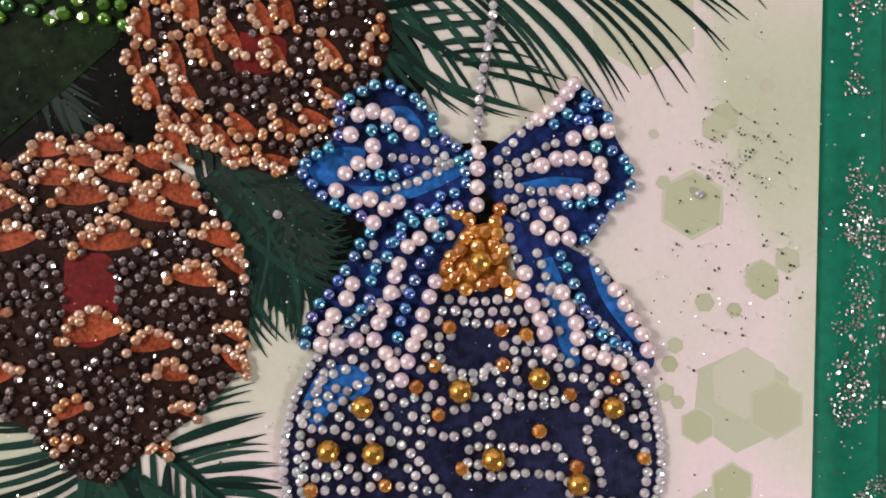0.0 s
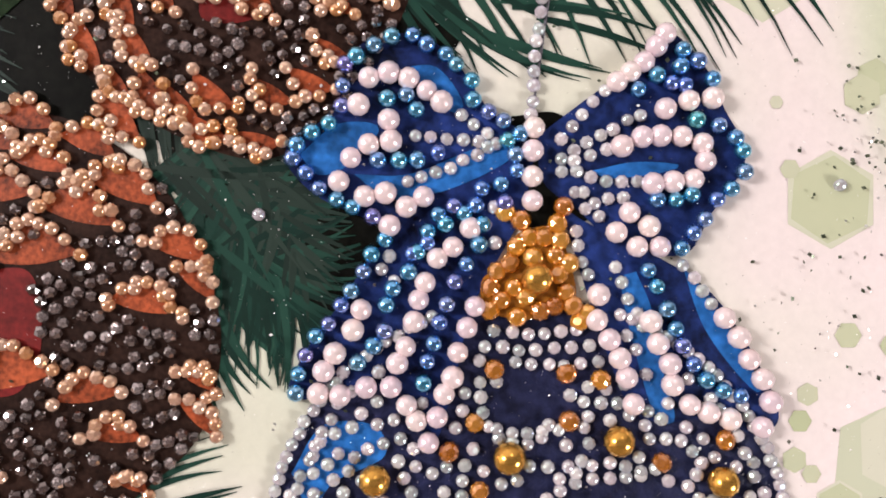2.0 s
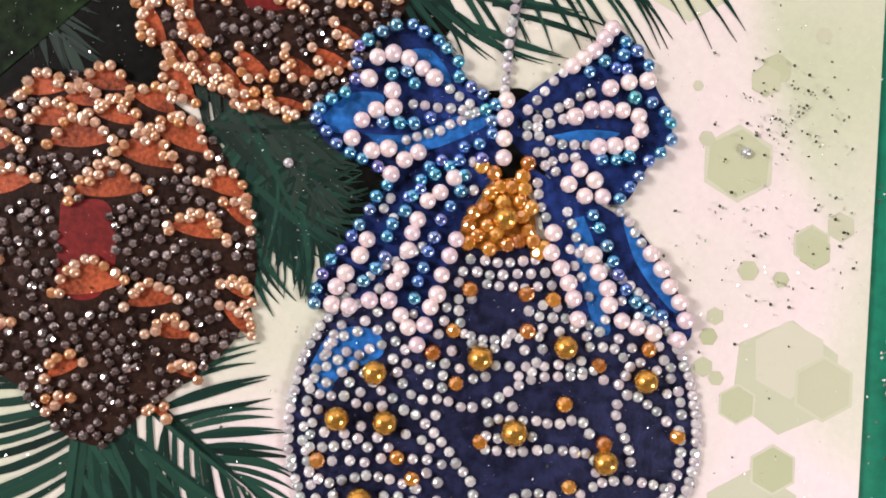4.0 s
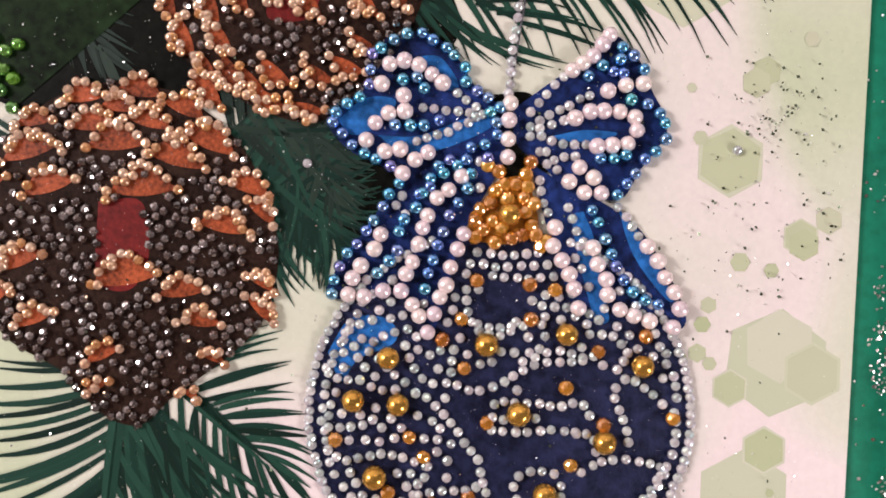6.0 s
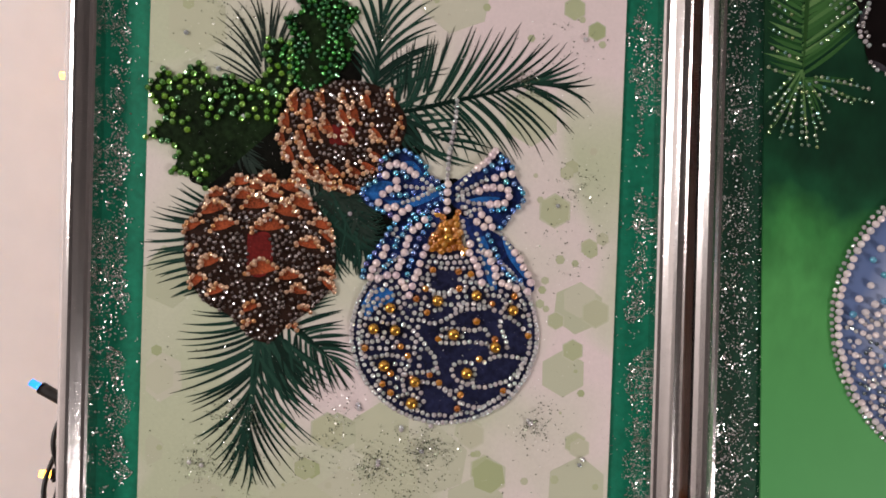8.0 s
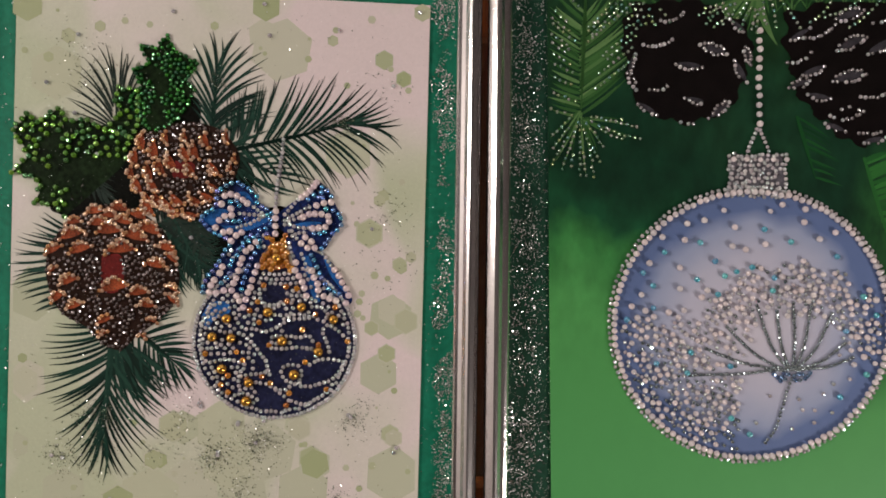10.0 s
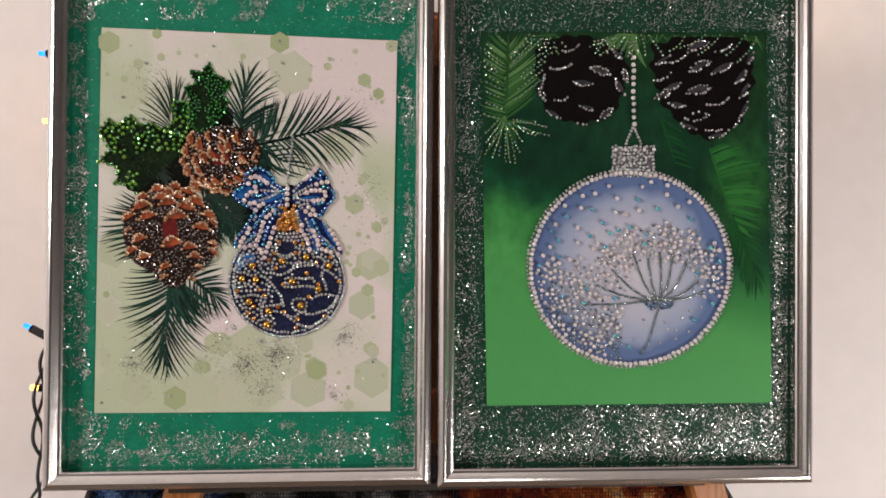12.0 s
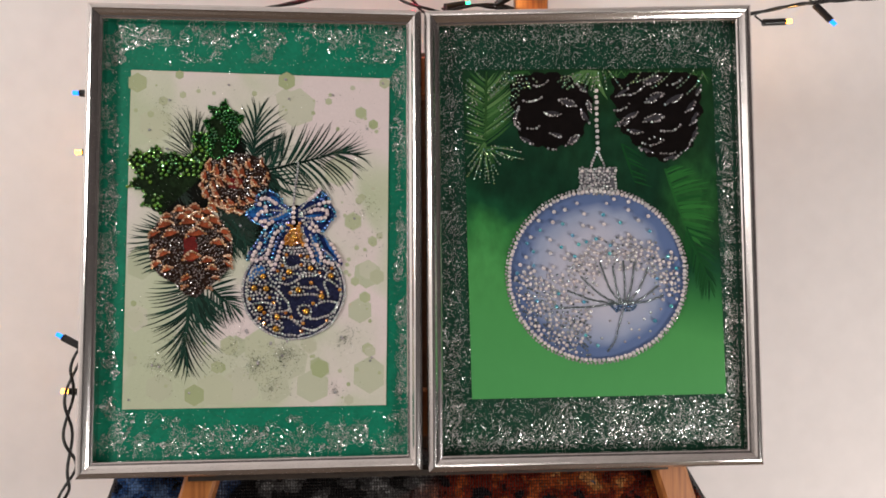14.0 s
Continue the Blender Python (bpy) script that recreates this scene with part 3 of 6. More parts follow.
CONE_BIG = [(-158.0, 181.0), (-146.9, 178.0), (-136.7, 169.8), (-131.0, 158.6), (-129.2, 148.5), (-132.0, 137.2), (-139.3, 129.9), (-148.2, 123.0), (-154.2, 117.8), (-161.6, 120.2), (-168.3, 127.3), (-178.8, 133.3), (-184.0, 142.2), (-186.1, 152.3), (-184.6, 161.3), (-179.1, 170.3), (-169.2, 178.1)]
CONE_SMALL = [(-123.3, 216.6), (-111.4, 212.8), (-103.7, 202.1), (-106.2, 191.1), (-113, 181.1), (-122.8, 174), (-134.8, 176.8), (-146.7, 184.6), (-150.8, 194.4), (-148, 206.3), (-139.1, 214.4)]
RED_BIG = [(-162.3, 158.6), (-154.4, 158.7), (-152.9, 148.8), (-156.2, 142.7), (-162.2, 144.6)]
RED_SMALL = [(-131.1, 199.7), (-123.1, 198.4), (-124.6, 192.8), (-132, 192.7)]

left_sheet = part("printed_sheet", flat(bmesh.new(), LEFT_SHEET, -0.0004, 0.001), M_PAPER, left, "pale paper print with green hexagons and fir twigs")
HEXES = [(-47.4, 168.8, 6), (-34.2, 155.2, 3.2), (-29.2, 158.4, 2.6), (-46.3, 127.4, 3.2), (-38.1, 81, 4), (-31.3, 130.4, 5.2), (-39.7, 116.2, 4), (-196, 114.3, 2.2), (-72.5, 70.5, 5.2), (-41.3, 185.2, 2.8), (-50.6, 142.5, 1.6), (-52.4, 133.7, 1.8), (-137.6, 69.9, 3.6), (-36.5, 79.2, 3.9)]
HEXES_LOW = [(-193.9, 265.6), (-92.4, 266.7), (-70.7, 68.0), (-77.5, 83.5), (-131.7, 84.5), (-51.2, 46.4), (-155.4, 51.6), (-140.2, 70.2), (-163.2, 257.1), (-165.5, 271.0), (-185.0, 243.7), (-114.5, 258.0), (-63.6, 252.3), (-41.3, 244.3), (-32.8, 236.1), (-43.1, 183.1), (-68.8, 185.1), (-24.8, 265.1), (-176.6, 252.9), (-33.6, 153.9)]
SIZES_LOW = [7, 6.5, 6.6, 5, 6.5, 3.6, 7.4, 4.4, 2.6, 3.2, 2.4, 2, 2.6, 4, 3.4, 2.8, 3.6, 4, 3.4, 3]
HEXES_FAINT = [(-85.7, 248.0), (-36.4, 63.2), (-38.0, 132.2), (-101.3, 54.5), (-195.4, 104.6), (-198.8, 76.8), (-125.0, 56.4), (-111.4, 83.7), (-91.1, 73.3), (-75.8, 56.0), (-178.8, 56.9), (-43.2, 107.4), (-181.7, 236.9), (-70.5, 179.6), (-56.8, 203.7), (-108.1, 68.2), (-141.9, 53.1), (-191.9, 141.9), (-37.4, 135.3), (-127.7, 84.1), (-78.7, 85.6), (-195.6, 104.3), (-93.5, 254.5), (-193.6, 266.4)]
SIZES_FAINT = [14, 13, 10, 11, 10, 6, 14, 12, 13, 12, 10, 9, 12, 9, 11, 12, 14, 12, 6.8, 7.6, 5.6, 6.8, 7, 7]
GLITTER_SPOTS = [(-39.2, 178.2, 11, 198), (-93.6, 77.4, 12, 440), (-111.6, 72.2, 11, 352), (-49.7, 89.9, 10, 198), (-165, 237.5, 12, 264), (-167.5, 72.6, 14, 330), (-125.9, 94.1, 9, 132), (-59.8, 215.7, 9, 198), (-169.7, 90.6, 9, 264), (-42.1, 231.8, 10, 88), (-137.6, 76.9, 14, 132), (-180.6, 217.6, 10, 88), (-40.8, 154.3, 20, 154), (-97.5, 69.3, 16, 264)]
GLITTER_CLUMPS = [(-94.5, 79.5, 6, 260), (-114.8, 70.7, 8, 280), (-180.4, 72.2, 8, 260), (-103.0, 55.5, 8, 220), (-55.2, 86.8, 6, 200), (-60.4, 54.1, 6, 140), (-128.3, 83.8, 6, 90), (-113.2, 234.1, 5, 150), (-58.6, 216.4, 5, 160), (-160.7, 89.5, 6, 200), (-174.1, 249.8, 9, 60), (-167.4, 233.2, 10, 90)]
PAPER_DROPS = [(-46.3, 170.8), (-124.3, 166.5), (-164.3, 202.1), (-103.8, 86.3), (-120.3, 94.8), (-56.1, 89.5), (-35.3, 75), (-112.6, 72.1), (-183.4, 72.4), (-37.2, 232.9), (-173.7, 219.7), (-119.9, 93.3), (-104.0, 85.4), (-92.8, 87.0), (-96.2, 77.4), (-112.5, 73.4), (-55.2, 88.5), (-198.9, 49.3), (-158.7, 53.3), (-60.4, 51.7), (-25.9, 265.0), (-60.8, 256.8), (-90.8, 254.1), (-93.1, 267.7), (-132.0, 263.9), (-172.3, 253.3), (-185.7, 232.8), (-36.4, 72.9), (-178.8, 71.2)]
bm = bmesh.new()
for k, (x, z, r) in enumerate(HEXES + [(x, z, r) for (x, z), r in zip(HEXES_LOW, SIZES_LOW)]):
    turn = 0.52 + RNG.gauss(0, 0.06)
    flat(bm, metres([(x + r * math.cos(turn + 1.0472 * i), z + r * math.sin(turn + 1.0472 * i)) for i in range(6)]), -0.00046 - 0.0000006 * k)
for k in range(90):
    x, z, r = RNG.uniform(-198, -30), RNG.uniform(48, 266), RNG.uniform(0.6, 1.9)
    if x > -60 or z < 90 or z > 240:
        flat(bm, metres([(x + r * math.cos(1.0472 * i), z + r * math.sin(1.0472 * i)) for i in range(6)]), -0.00049 - 0.0000002 * k)
part("hexagon_print", bm, M_HEX, left, "pale green printed hexagons", kind="stuff")
bm = bmesh.new()
for k, ((x, z), r) in enumerate(zip(HEXES_FAINT, SIZES_FAINT)):
    turn = 0.52 + RNG.gauss(0, 0.1)
    ring = [(x + r * math.cos(turn + 1.0472 * i), z + r * math.sin(turn + 1.0472 * i)) for i in range(6)]
    flat(bm, metres([(min(max(px, -200), -27), min(max(pz, 45), 267)) for px, pz in ring]), -0.00042 - 0.0000012 * k)
for k, (x, z, r) in enumerate(HEXES + [(x, z, r) for (x, z), r in zip(HEXES_LOW, SIZES_LOW)]):
    if r > 3 and x < -30 and x > -194 and 50 < z < 262:
        flat(bm, metres([(x + 1.12 * r * math.cos(0.52 + 1.0472 * i), z + 1.12 * r * math.sin(0.52 + 1.0472 * i)) for i in range(6)]), -0.000452 - 0.0000001 * k)
part("hexagon_print", bm, M_HEX_FAINT, left, "large faint green printed hexagons", kind="stuff")

# ---- fir twigs: single tapered strokes ----
part("dark_print", flat(bmesh.new(), metres(rounded(SHADE)), -0.00054), M_SHADE, left, "dark brown painted ground behind the cones")
STROKES = {}


def stroke(bm, x, z, angle, length, width, bend, y):
    """A needle: a narrow bent blade."""
    n, a = 5, angle
    rows, px, pz = [], x, z
    for i in range(n + 1):
        s = i / n
        w = width * (0.35 + 1.1 * s * (1 - s) * 2.2) * (1 - 0.75 * s * s) * 0.5
        rows.append((bm.verts.new((0.001 * (px - w * math.sin(a)), y, 0.001 * (pz + w * math.cos(a)))),
                     bm.verts.new((0.001 * (px + w * math.sin(a)), y, 0.001 * (pz - w * math.cos(a))))))
        px, pz = px + length / n * math.cos(a), pz + length / n * math.sin(a)
        a += bend / n
    for (p, q), (r, s) in zip(rows, rows[1:]):
        bm.faces.new((q, s, r, p))


def spray(stem, count, length, wide, narrow, bend, mat, sides):
    """Needles along a stem, from spread wide at its foot to narrow at its tip; bend: degrees towards the tip's way (+) or away."""
    bm = STROKES.setdefault(mat.name, (bmesh.new(), mat))[0]
    line = smooth_line(stem, 0.5)
    for i in range(count):
        s = i / (count - 1)
        for side in sides:
            k = min(len(line) - 2, int(s * (len(line) - 1)))
            t = math.atan2(line[k + 1].y - line[k].y, line[k + 1].x - line[k].x)
            open_angle = radians(wide + (narrow - wide) * s + RNG.gauss(0, 3.0))
            long = length * (0.72 + 0.5 * math.sin(3.1 * min(1, 0.25 + 0.8 * s))) * RNG.uniform(0.82, 1.08)
            stroke(bm, line[k].x, line[k].y, t + side * open_angle, long, RNG.uniform(0.85, 1.25), -side * radians(bend + RNG.gauss(0, 7)),
                   -0.00056 - 0.00008 * RNG.random())
    stroke(bm, stem[0][0], stem[0][1], math.atan2(stem[-1][1] - stem[0][1], stem[-1][0] - stem[0][0]),
           math.hypot(stem[-1][1] - stem[0][1], stem[-1][0] - stem[0][0]), 1.6, 0, -0.00066)


def needle(bm, a, b, bow, width, y):
    """A needle from a to b that bows sideways by a share of its length and tapers to a point."""
    a, b = Vector(a), Vector(b)
    d = b - a
    across = Vector((-d.y, d.x))
    c = (a + b) / 2 + across * bow
    rows = []
    for i in range(8):
        t = i / 7
        p = a * (1 - t) ** 2 + c * 2 * t * (1 - t) + b * t * t
        way = ((c - a) * (1 - t) + (b - c) * t).normalized()
        w = 0.5 * width * (0.55 + 1.0 * t * (1 - t) * 1.8) * (1 - 0.86 * t ** 2.2)
        rows.append([bm.verts.new((0.001 * (p.x + k * w * way.y), y, 0.001 * (p.y - k * w * way.x))) for k in (-1, 1)])
    for (p, q), (r, s) in zip(rows, rows[1:]):
        bm.faces.new((p, q, s, r))
    return a, c, b


def frond(mat, stem, tips, count, span, bow, wide=1.25, wild=0.05, gem=None):
    """Needles from along a stem to a line of tips, in order; gem: (kind, parent, share of needles, step) sets stones along some."""
    bm = STROKES.setdefault(mat.name, (bmesh.new(), mat))[0]
    line, ends = smooth_line(stem, 0.3), smooth_line(tips, 0.5)
    for i in range(count):
        t = min(0.999, max(0, (i + 0.5) / count + RNG.gauss(0, 0.35 / count)))
        p = line[int((span[0] + (span[1] - span[0]) * t) * (len(line) - 1))]
        q = ends[int(t * (len(ends) - 1))]
        q = p.lerp(q, RNG.uniform(0.8, 1.04))
        a, c, b = needle(bm, p.xy, q.xy, bow + RNG.gauss(0, wild), wide * RNG.uniform(0.9, 1.3), -0.00056 - 0.00008 * RNG.random())
        if gem and RNG.random() < gem[2]:
            GEMS.append((gem[0], gem[1], gem[3], a, c, b, RNG.uniform(0.15, 0.5)))
    if len(stem) > 1:
        needle(bm, stem[0], stem[-1], 0, 2.0, -0.00066)


GEMS = []
# the long twig, its drooping under side, the fountain above the small cone
frond(M_NEEDLE, [(-111.3, 203.2), (-97.9, 207.5), (-84.4, 210.4), (-62.0, 215.5), (-54.1, 216.7)], [(-106.0, 227.5), (-95.5, 234.0), (-81.4, 237.4), (-69.9, 238.9), (-58.5, 240.0), (-46.9, 232.6), (-35.0, 224.2), (-32.2, 218.7), (-33.0, 214.3)], 27, (0.0, 1.0), -0.09)
frond(M_NEEDLE, [(-111.3, 203.2), (-97.9, 207.5), (-84.4, 210.4), (-62.0, 215.5), (-54.1, 216.7)], [(-98.8, 186.1), (-84.1, 184.7), (-72.9, 186.4), (-61.2, 186.6), (-54.4, 186.7), (-46.8, 191.6), (-38.7, 198.9), (-34.7, 204.4), (-32.1, 209.4)], 31, (0.0, 1.0), 0.13)
frond(M_NEEDLE, [(-111.3, 206.1), (-100.0, 198.4), (-84.2, 191.9)], [(-93.4, 207.5), (-79.8, 202.1), (-70.7, 193.2), (-66.1, 186.5)], 12, (0.0, 0.9), 0.10, 1.0)
frond(M_NEEDLE, [(-113.6, 207.2), (-105.7, 198.3), (-93.2, 189.5)], [(-106.6, 186.0), (-97.7, 185.0), (-84.1, 184.7), (-72.9, 185.3)], 14, (0.0, 0.9), -0.05, 1.0)
frond(M_NEEDLE, [(-115.9, 209.4), (-115.3, 220.6), (-113.4, 236.4)], [(-126.1, 224.9), (-126.2, 238.4), (-124.7, 246.9), (-118.6, 255.1), (-114.1, 257.2), (-110.5, 256.8)], 15, (0.1, 1.0), -0.08)
frond(M_NEEDLE, [(-115.8, 207.2), (-115.3, 220.6), (-113.4, 236.4)], [(-84.5, 218.9), (-91.4, 226.7), (-88.7, 232.3), (-89.7, 238.1), (-92.5, 246.2), (-100.6, 253.4), (-105.8, 257.8)], 19, (0.0, 1.0), 0.12)
frond(M_NEEDLE, [(-112.4, 204.5), (-102.4, 210.8), (-91.2, 213.2)], [(-112.6, 222.9), (-105.3, 230.9), (-95.5, 232.6), (-88.1, 232.3)], 13, (0.0, 0.9), -0.04, 1.0)
frond(M_NEEDLE_GREY, [(-154.9, 209.9), (-157.9, 217.7), (-156.7, 228.9)], [(-177.9, 217.4), (-178.0, 225.2), (-176.3, 235.7), (-171.9, 244.2), (-167.0, 247.9), (-160.8, 249.3), (-156.8, 249.9)], 15, (0.0, 1.0), -0.10, 1.0)
frond(M_NEEDLE_GREY, [(-152.8, 214.4), (-155.1, 228.9)], [(-141.9, 243.7), (-144.8, 244.3), (-149.3, 249.1), (-154.2, 249.9)], 7, (0.2, 1.0), 0.06, 1.0)
# the hanging twig under the large cone and the short one beside it
frond(M_NEEDLE, [(-157.8, 131.7), (-158.5, 121.5), (-159.3, 106.1), (-162.3, 90.8), (-162.0, 82.3)], [(-188.0, 131.7), (-187.3, 122.2), (-189.4, 108.0), (-190.1, 97.1), (-186.8, 86.9), (-182.1, 76.7), (-174.8, 63.0), (-166.1, 59.5), (-159.4, 61.5)], 30, (0.0, 1.0), 0.13, 1.35, 0.03)
frond(M_NEEDLE, [(-156.9, 124.9), (-158.6, 107.8), (-161.6, 90.8), (-161.3, 82.3)], [(-130.0, 100.9), (-133.7, 88.6), (-137.1, 76.3), (-145.2, 68.2), (-151.3, 61.4), (-159.4, 61.5)], 20, (0.0, 1.0), -0.12, 1.35, 0.03)
frond(M_NEEDLE, [(-152.0, 130.2), (-141.9, 122.4), (-128.3, 110.1)], [(-130.9, 142.8), (-126.8, 136.1), (-124.0, 126.0), (-121.2, 116.9), (-120.7, 107.9), (-121.5, 101.1)], 22, (0.0, 1.0), 0.08, 1.15)
frond(M_NEEDLE, [(-152.5, 129.7), (-142.1, 121.7), (-129.0, 109.6)], [(-149.6, 100.9), (-141.7, 96.8), (-134.5, 95.3), (-128.2, 96.5), (-121.5, 100.0)], 17, (0.0, 1.0), -0.08, 1.15)
frond(M_NEEDLE, [(-158.7, 125.6), (-154.2, 118.9), (-149.6, 109.9)], [(-155.5, 91.8), (-148.3, 88.4), (-140.5, 88.5), (-134.5, 92.4), (-132.7, 97.6)], 13, (0.0, 1.0), -0.10, 1.3, 0.03)
frond(M_NEEDLE, [(-157.1, 125.2), (-150.9, 121.2), (-145.9, 116.7)], [(-143.5, 95.2), (-136.1, 96.4), (-130.0, 99.9), (-126.0, 105.6)], 14, (0.0, 1.0), -0.06, 1.2, 0.03)
# the fan on the free side of the large cone
frond(M_NEEDLE, [(-172.4, 168.2), (-176.8, 163.6), (-180.6, 156.9)], [(-186.9, 177.4), (-190.3, 175.6), (-193.6, 171.9), (-196.2, 167.9), (-200.6, 163.3), (-201.9, 157.5), (-202.3, 153.0)], 15, (0.0, 1.0), 0.07, 1.2)
frond(M_NEEDLE, [(-180.6, 154.6), (-177.8, 147.9), (-173.3, 136.7)], [(-202.3, 152.1), (-201.8, 147.2), (-199.6, 142.3), (-195.6, 138.3), (-191.1, 134.7), (-186.2, 134.3)], 13, (0.0, 1.0), -0.07, 1.2)
# tips that show beside the bow's tail
frond(M_NEEDLE, [(-132.2, 166.5), (-129.9, 157.5), (-132.1, 148.4)], [(-117.6, 157.6), (-118.4, 150.9), (-119.2, 144.1), (-123.7, 140.6), (-127.5, 140.6), (-130.8, 137.2)], 16, (0.0, 1.0), -0.12, 1.2)
spray([(-132.8, 176.9), (-126.7, 165), (-122.6, 157.1)], 40, 15, 75, 10, -20, M_NEEDLE, (1, -1))
spray([(-138.7, 172.8), (-128.8, 176.9), (-122.8, 171.1)], 30, 14, 80, 15, 3, M_NEEDLE_GREY, (1, -1))
spray([(-130.6, 163), (-122.7, 159.1), (-118.6, 153.2)], 26, 14, 70, 10, -20, M_NEEDLE, (1, -1))
spray([(-130.8, 174.9), (-122.8, 169.1), (-118.7, 159.2)], 30, 10, 80, 10, -10, M_NEEDLE_GREY, (1, -1))
spray([(-184.5, 205.7), (-170.6, 196.1), (-160.6, 184.4)], 20, 12, 50, 15, 6, M_NEEDLE_GREY, (1, -1))
for bm, mat in STROKES.values():
    part("needle_print", bm, mat, left, "dark green painted fir needles", kind="stuff")
STROKES.clear()

# ---- holly leaves with green stones ----
for shape, kind, count, gap, seed in ((HOLLY_A, "green", 62, 2.4, 3), (HOLLY_B, "emerald", 230, 1.7, 4), (HOLLY_C, "green", 12, 2.4, 6)):
    leaf = part("holly_leaf", flat(bmesh.new(), metres(shape), -0.00068 - 0.00001 * seed), M_HOLLY, left,
                "dark green holly leaf set with " + ("deep emerald" if kind == "emerald" else "bright green") + " stones")
    for a, b in zip(shape, shape[1:] + shape[:1]):
        steps = max(1, round(math.hypot(b[0] - a[0], b[1] - a[1]) / (2.0 if kind == "emerald" else 2.9)))
        for k in range(steps):
            x, z = a[0] + (b[0] - a[0]) * k / steps, a[1] + (b[1] - a[1]) * k / steps
            if not (x > -176 and z < 199):
                bead(kind, leaf, x, z, 0.35, -0.0008)
    fill(kind, leaf, shape, count, gap, seed, lambda x, z: noise.noise((x * 0.13, 0.5, z * 0.13)) > -0.12 and not (x > -177 and z < 201))

# ---- pine cones: crescent scales edged with peach stones, smoky stones between ----
BIG_SCALES = [(-165.1, 177.3, 8.2, 8), (-155.2, 178.5, 8.5, -6), (-158.8, 175.6, 7.1, -5), (-174.1, 172.7, 7.1, 10), (-163.2, 172.2, 8.8, 4), (-153.5, 173.1, 8.8, -14), (-147, 175.5, 8.2, -22), (-174.7, 167.2, 11, 18), (-159.1, 168.9, 11, 4), (-148.2, 166.4, 11.5, -14), (-142.6, 169.6, 11, -22), (-182.7, 160.7, 8.2, 30), (-171.2, 160.9, 10.1, 18), (-154.2, 160.8, 12.6, 4), (-135.2, 161.6, 8.5, -18), (-183, 152.5, 4.7, 40)]
BIG_SCALES_LOW = [(-176.4, 147.2, 9.3, 22), (-139.2, 154.3, 9.9, -10), (-132.7, 157.2, 6.9, -40), (-157, 144.5, 12.6, 10), (-132.5, 144.5, 6, -30), (-146.5, 142.3, 9, 8), (-180.8, 140.3, 7.7, 40), (-173.5, 136.7, 7.7, 22), (-132.4, 139.5, 7.4, -45), (-143.3, 136.9, 7.9, -4), (-160.8, 130.5, 6.9, 25), (-161.8, 124.6, 4.9, 30), (-140.8, 130.4, 4.7, -20), (-144.8, 123.5, 3.6, -30)]
SMALL_SCALES = [(-147.8, 200.7, 7.5, 95), (-149.4, 194.2, 6, 100), (-144.8, 207.8, 8.5, 92), (-139.4, 203.9, 9, 100), (-146.6, 188.8, 8.2, 112), (-142.3, 180.1, 9, 122), (-141.9, 194.4, 8.2, 105), (-140.5, 189.6, 7.7, 125), (-137.2, 197.2, 8.2, 115), (-134.2, 180.9, 8.2, 130), (-137.6, 182.2, 9, 122), (-132.5, 199.3, 9, 118), (-126.4, 202.8, 7.7, 120), (-124.3, 196.1, 8.5, 122), (-142.4, 183.5, 5.5, 120), (-130.2, 183.1, 7.7, 140)]
SMALL_SCALES_LOW = [(-122.7, 183.2, 6.9, 150), (-114.1, 196.3, 7.7, 128), (-131.5, 178.3, 7.7, 150), (-124.6, 176.8, 6.9, 168), (-117.3, 184.7, 6.9, 155), (-114.6, 188.8, 6, 150), (-122.4, 204.3, 8.2, 108), (-117.7, 208.4, 6.9, 105), (-108.9, 210, 5.5, 100), (-105.3, 200.6, 3.6, 100), (-107.3, 196.7, 4.7, 95), (-134.7, 209.4, 5.5, 100), (-126.6, 209.6, 6, 105)]


def cone(name, shape, scales, red, smoke, seed, label):
    ob = part(name, flat(bmesh.new(), metres(rounded(shape)), -0.00068 - 0.00001 * seed), M_CONE, left, label)
    bm, heart = bmesh.new(), bmesh.new()
    flat(heart, metres(rounded(red, 0.8)), -0.00078)
    tags = []
    for k, (x, z, w, tilt) in enumerate(scales):
        c, s = math.cos(radians(tilt)), math.sin(radians(tilt))
        arch = [(-0.5 + i / 8, 0.37 * math.cos(3.1416 * (i / 8 - 0.5))) for i in range(9)]
        arch += [(0.5 - i / 8, -0.08 * math.sin(3.1416 * i / 8)) for i in range(1, 8)]
        flat(bm, metres([(x + w * (u * c - v * s), z + w * (u * s + v * c)) for u, v in arch]), -0.00080 - 0.000003 * k)
        n = max(2, round(w * 1.12 / 1.75))
        for i in range(n + 1):
            u, v = -0.5 + i / n, 0.37 * math.cos(3.1416 * (i / n - 0.5))
            bead("copper", ob, x + w * (u * c - v * s), z + w * (u * s + v * c), 0.2, -0.0009)
            if RNG.random() < 0.3:
                v -= 0.12
                bead("copper", ob, x + w * (u * c - v * s), z + w * (u * s + v * c), 0.3, -0.0009)
        TAKEN.append((x, z - 0.04 * w, 0.22 * w))
        TAKEN.append((x - 0.25 * w * c, z - 0.25 * w * s, 0.12 * w))
        TAKEN.append((x + 0.25 * w * c, z + 0.25 * w * s, 0.12 * w))
    part("scale_print", bm, M_SCALE, ob, "orange brown painted scales")
    part("heart_print", heart, M_RED, ob, "dark red painted hollow")
    for x, z in red:
        TAKEN.append((x, z, 1.5))
    fill("smoke", ob, shape, smoke, 1.5, seed, lambda x, z: not inside(x, z, red) and noise.noise((x * 0.22, seed, z * 0.30)) > -0.22)


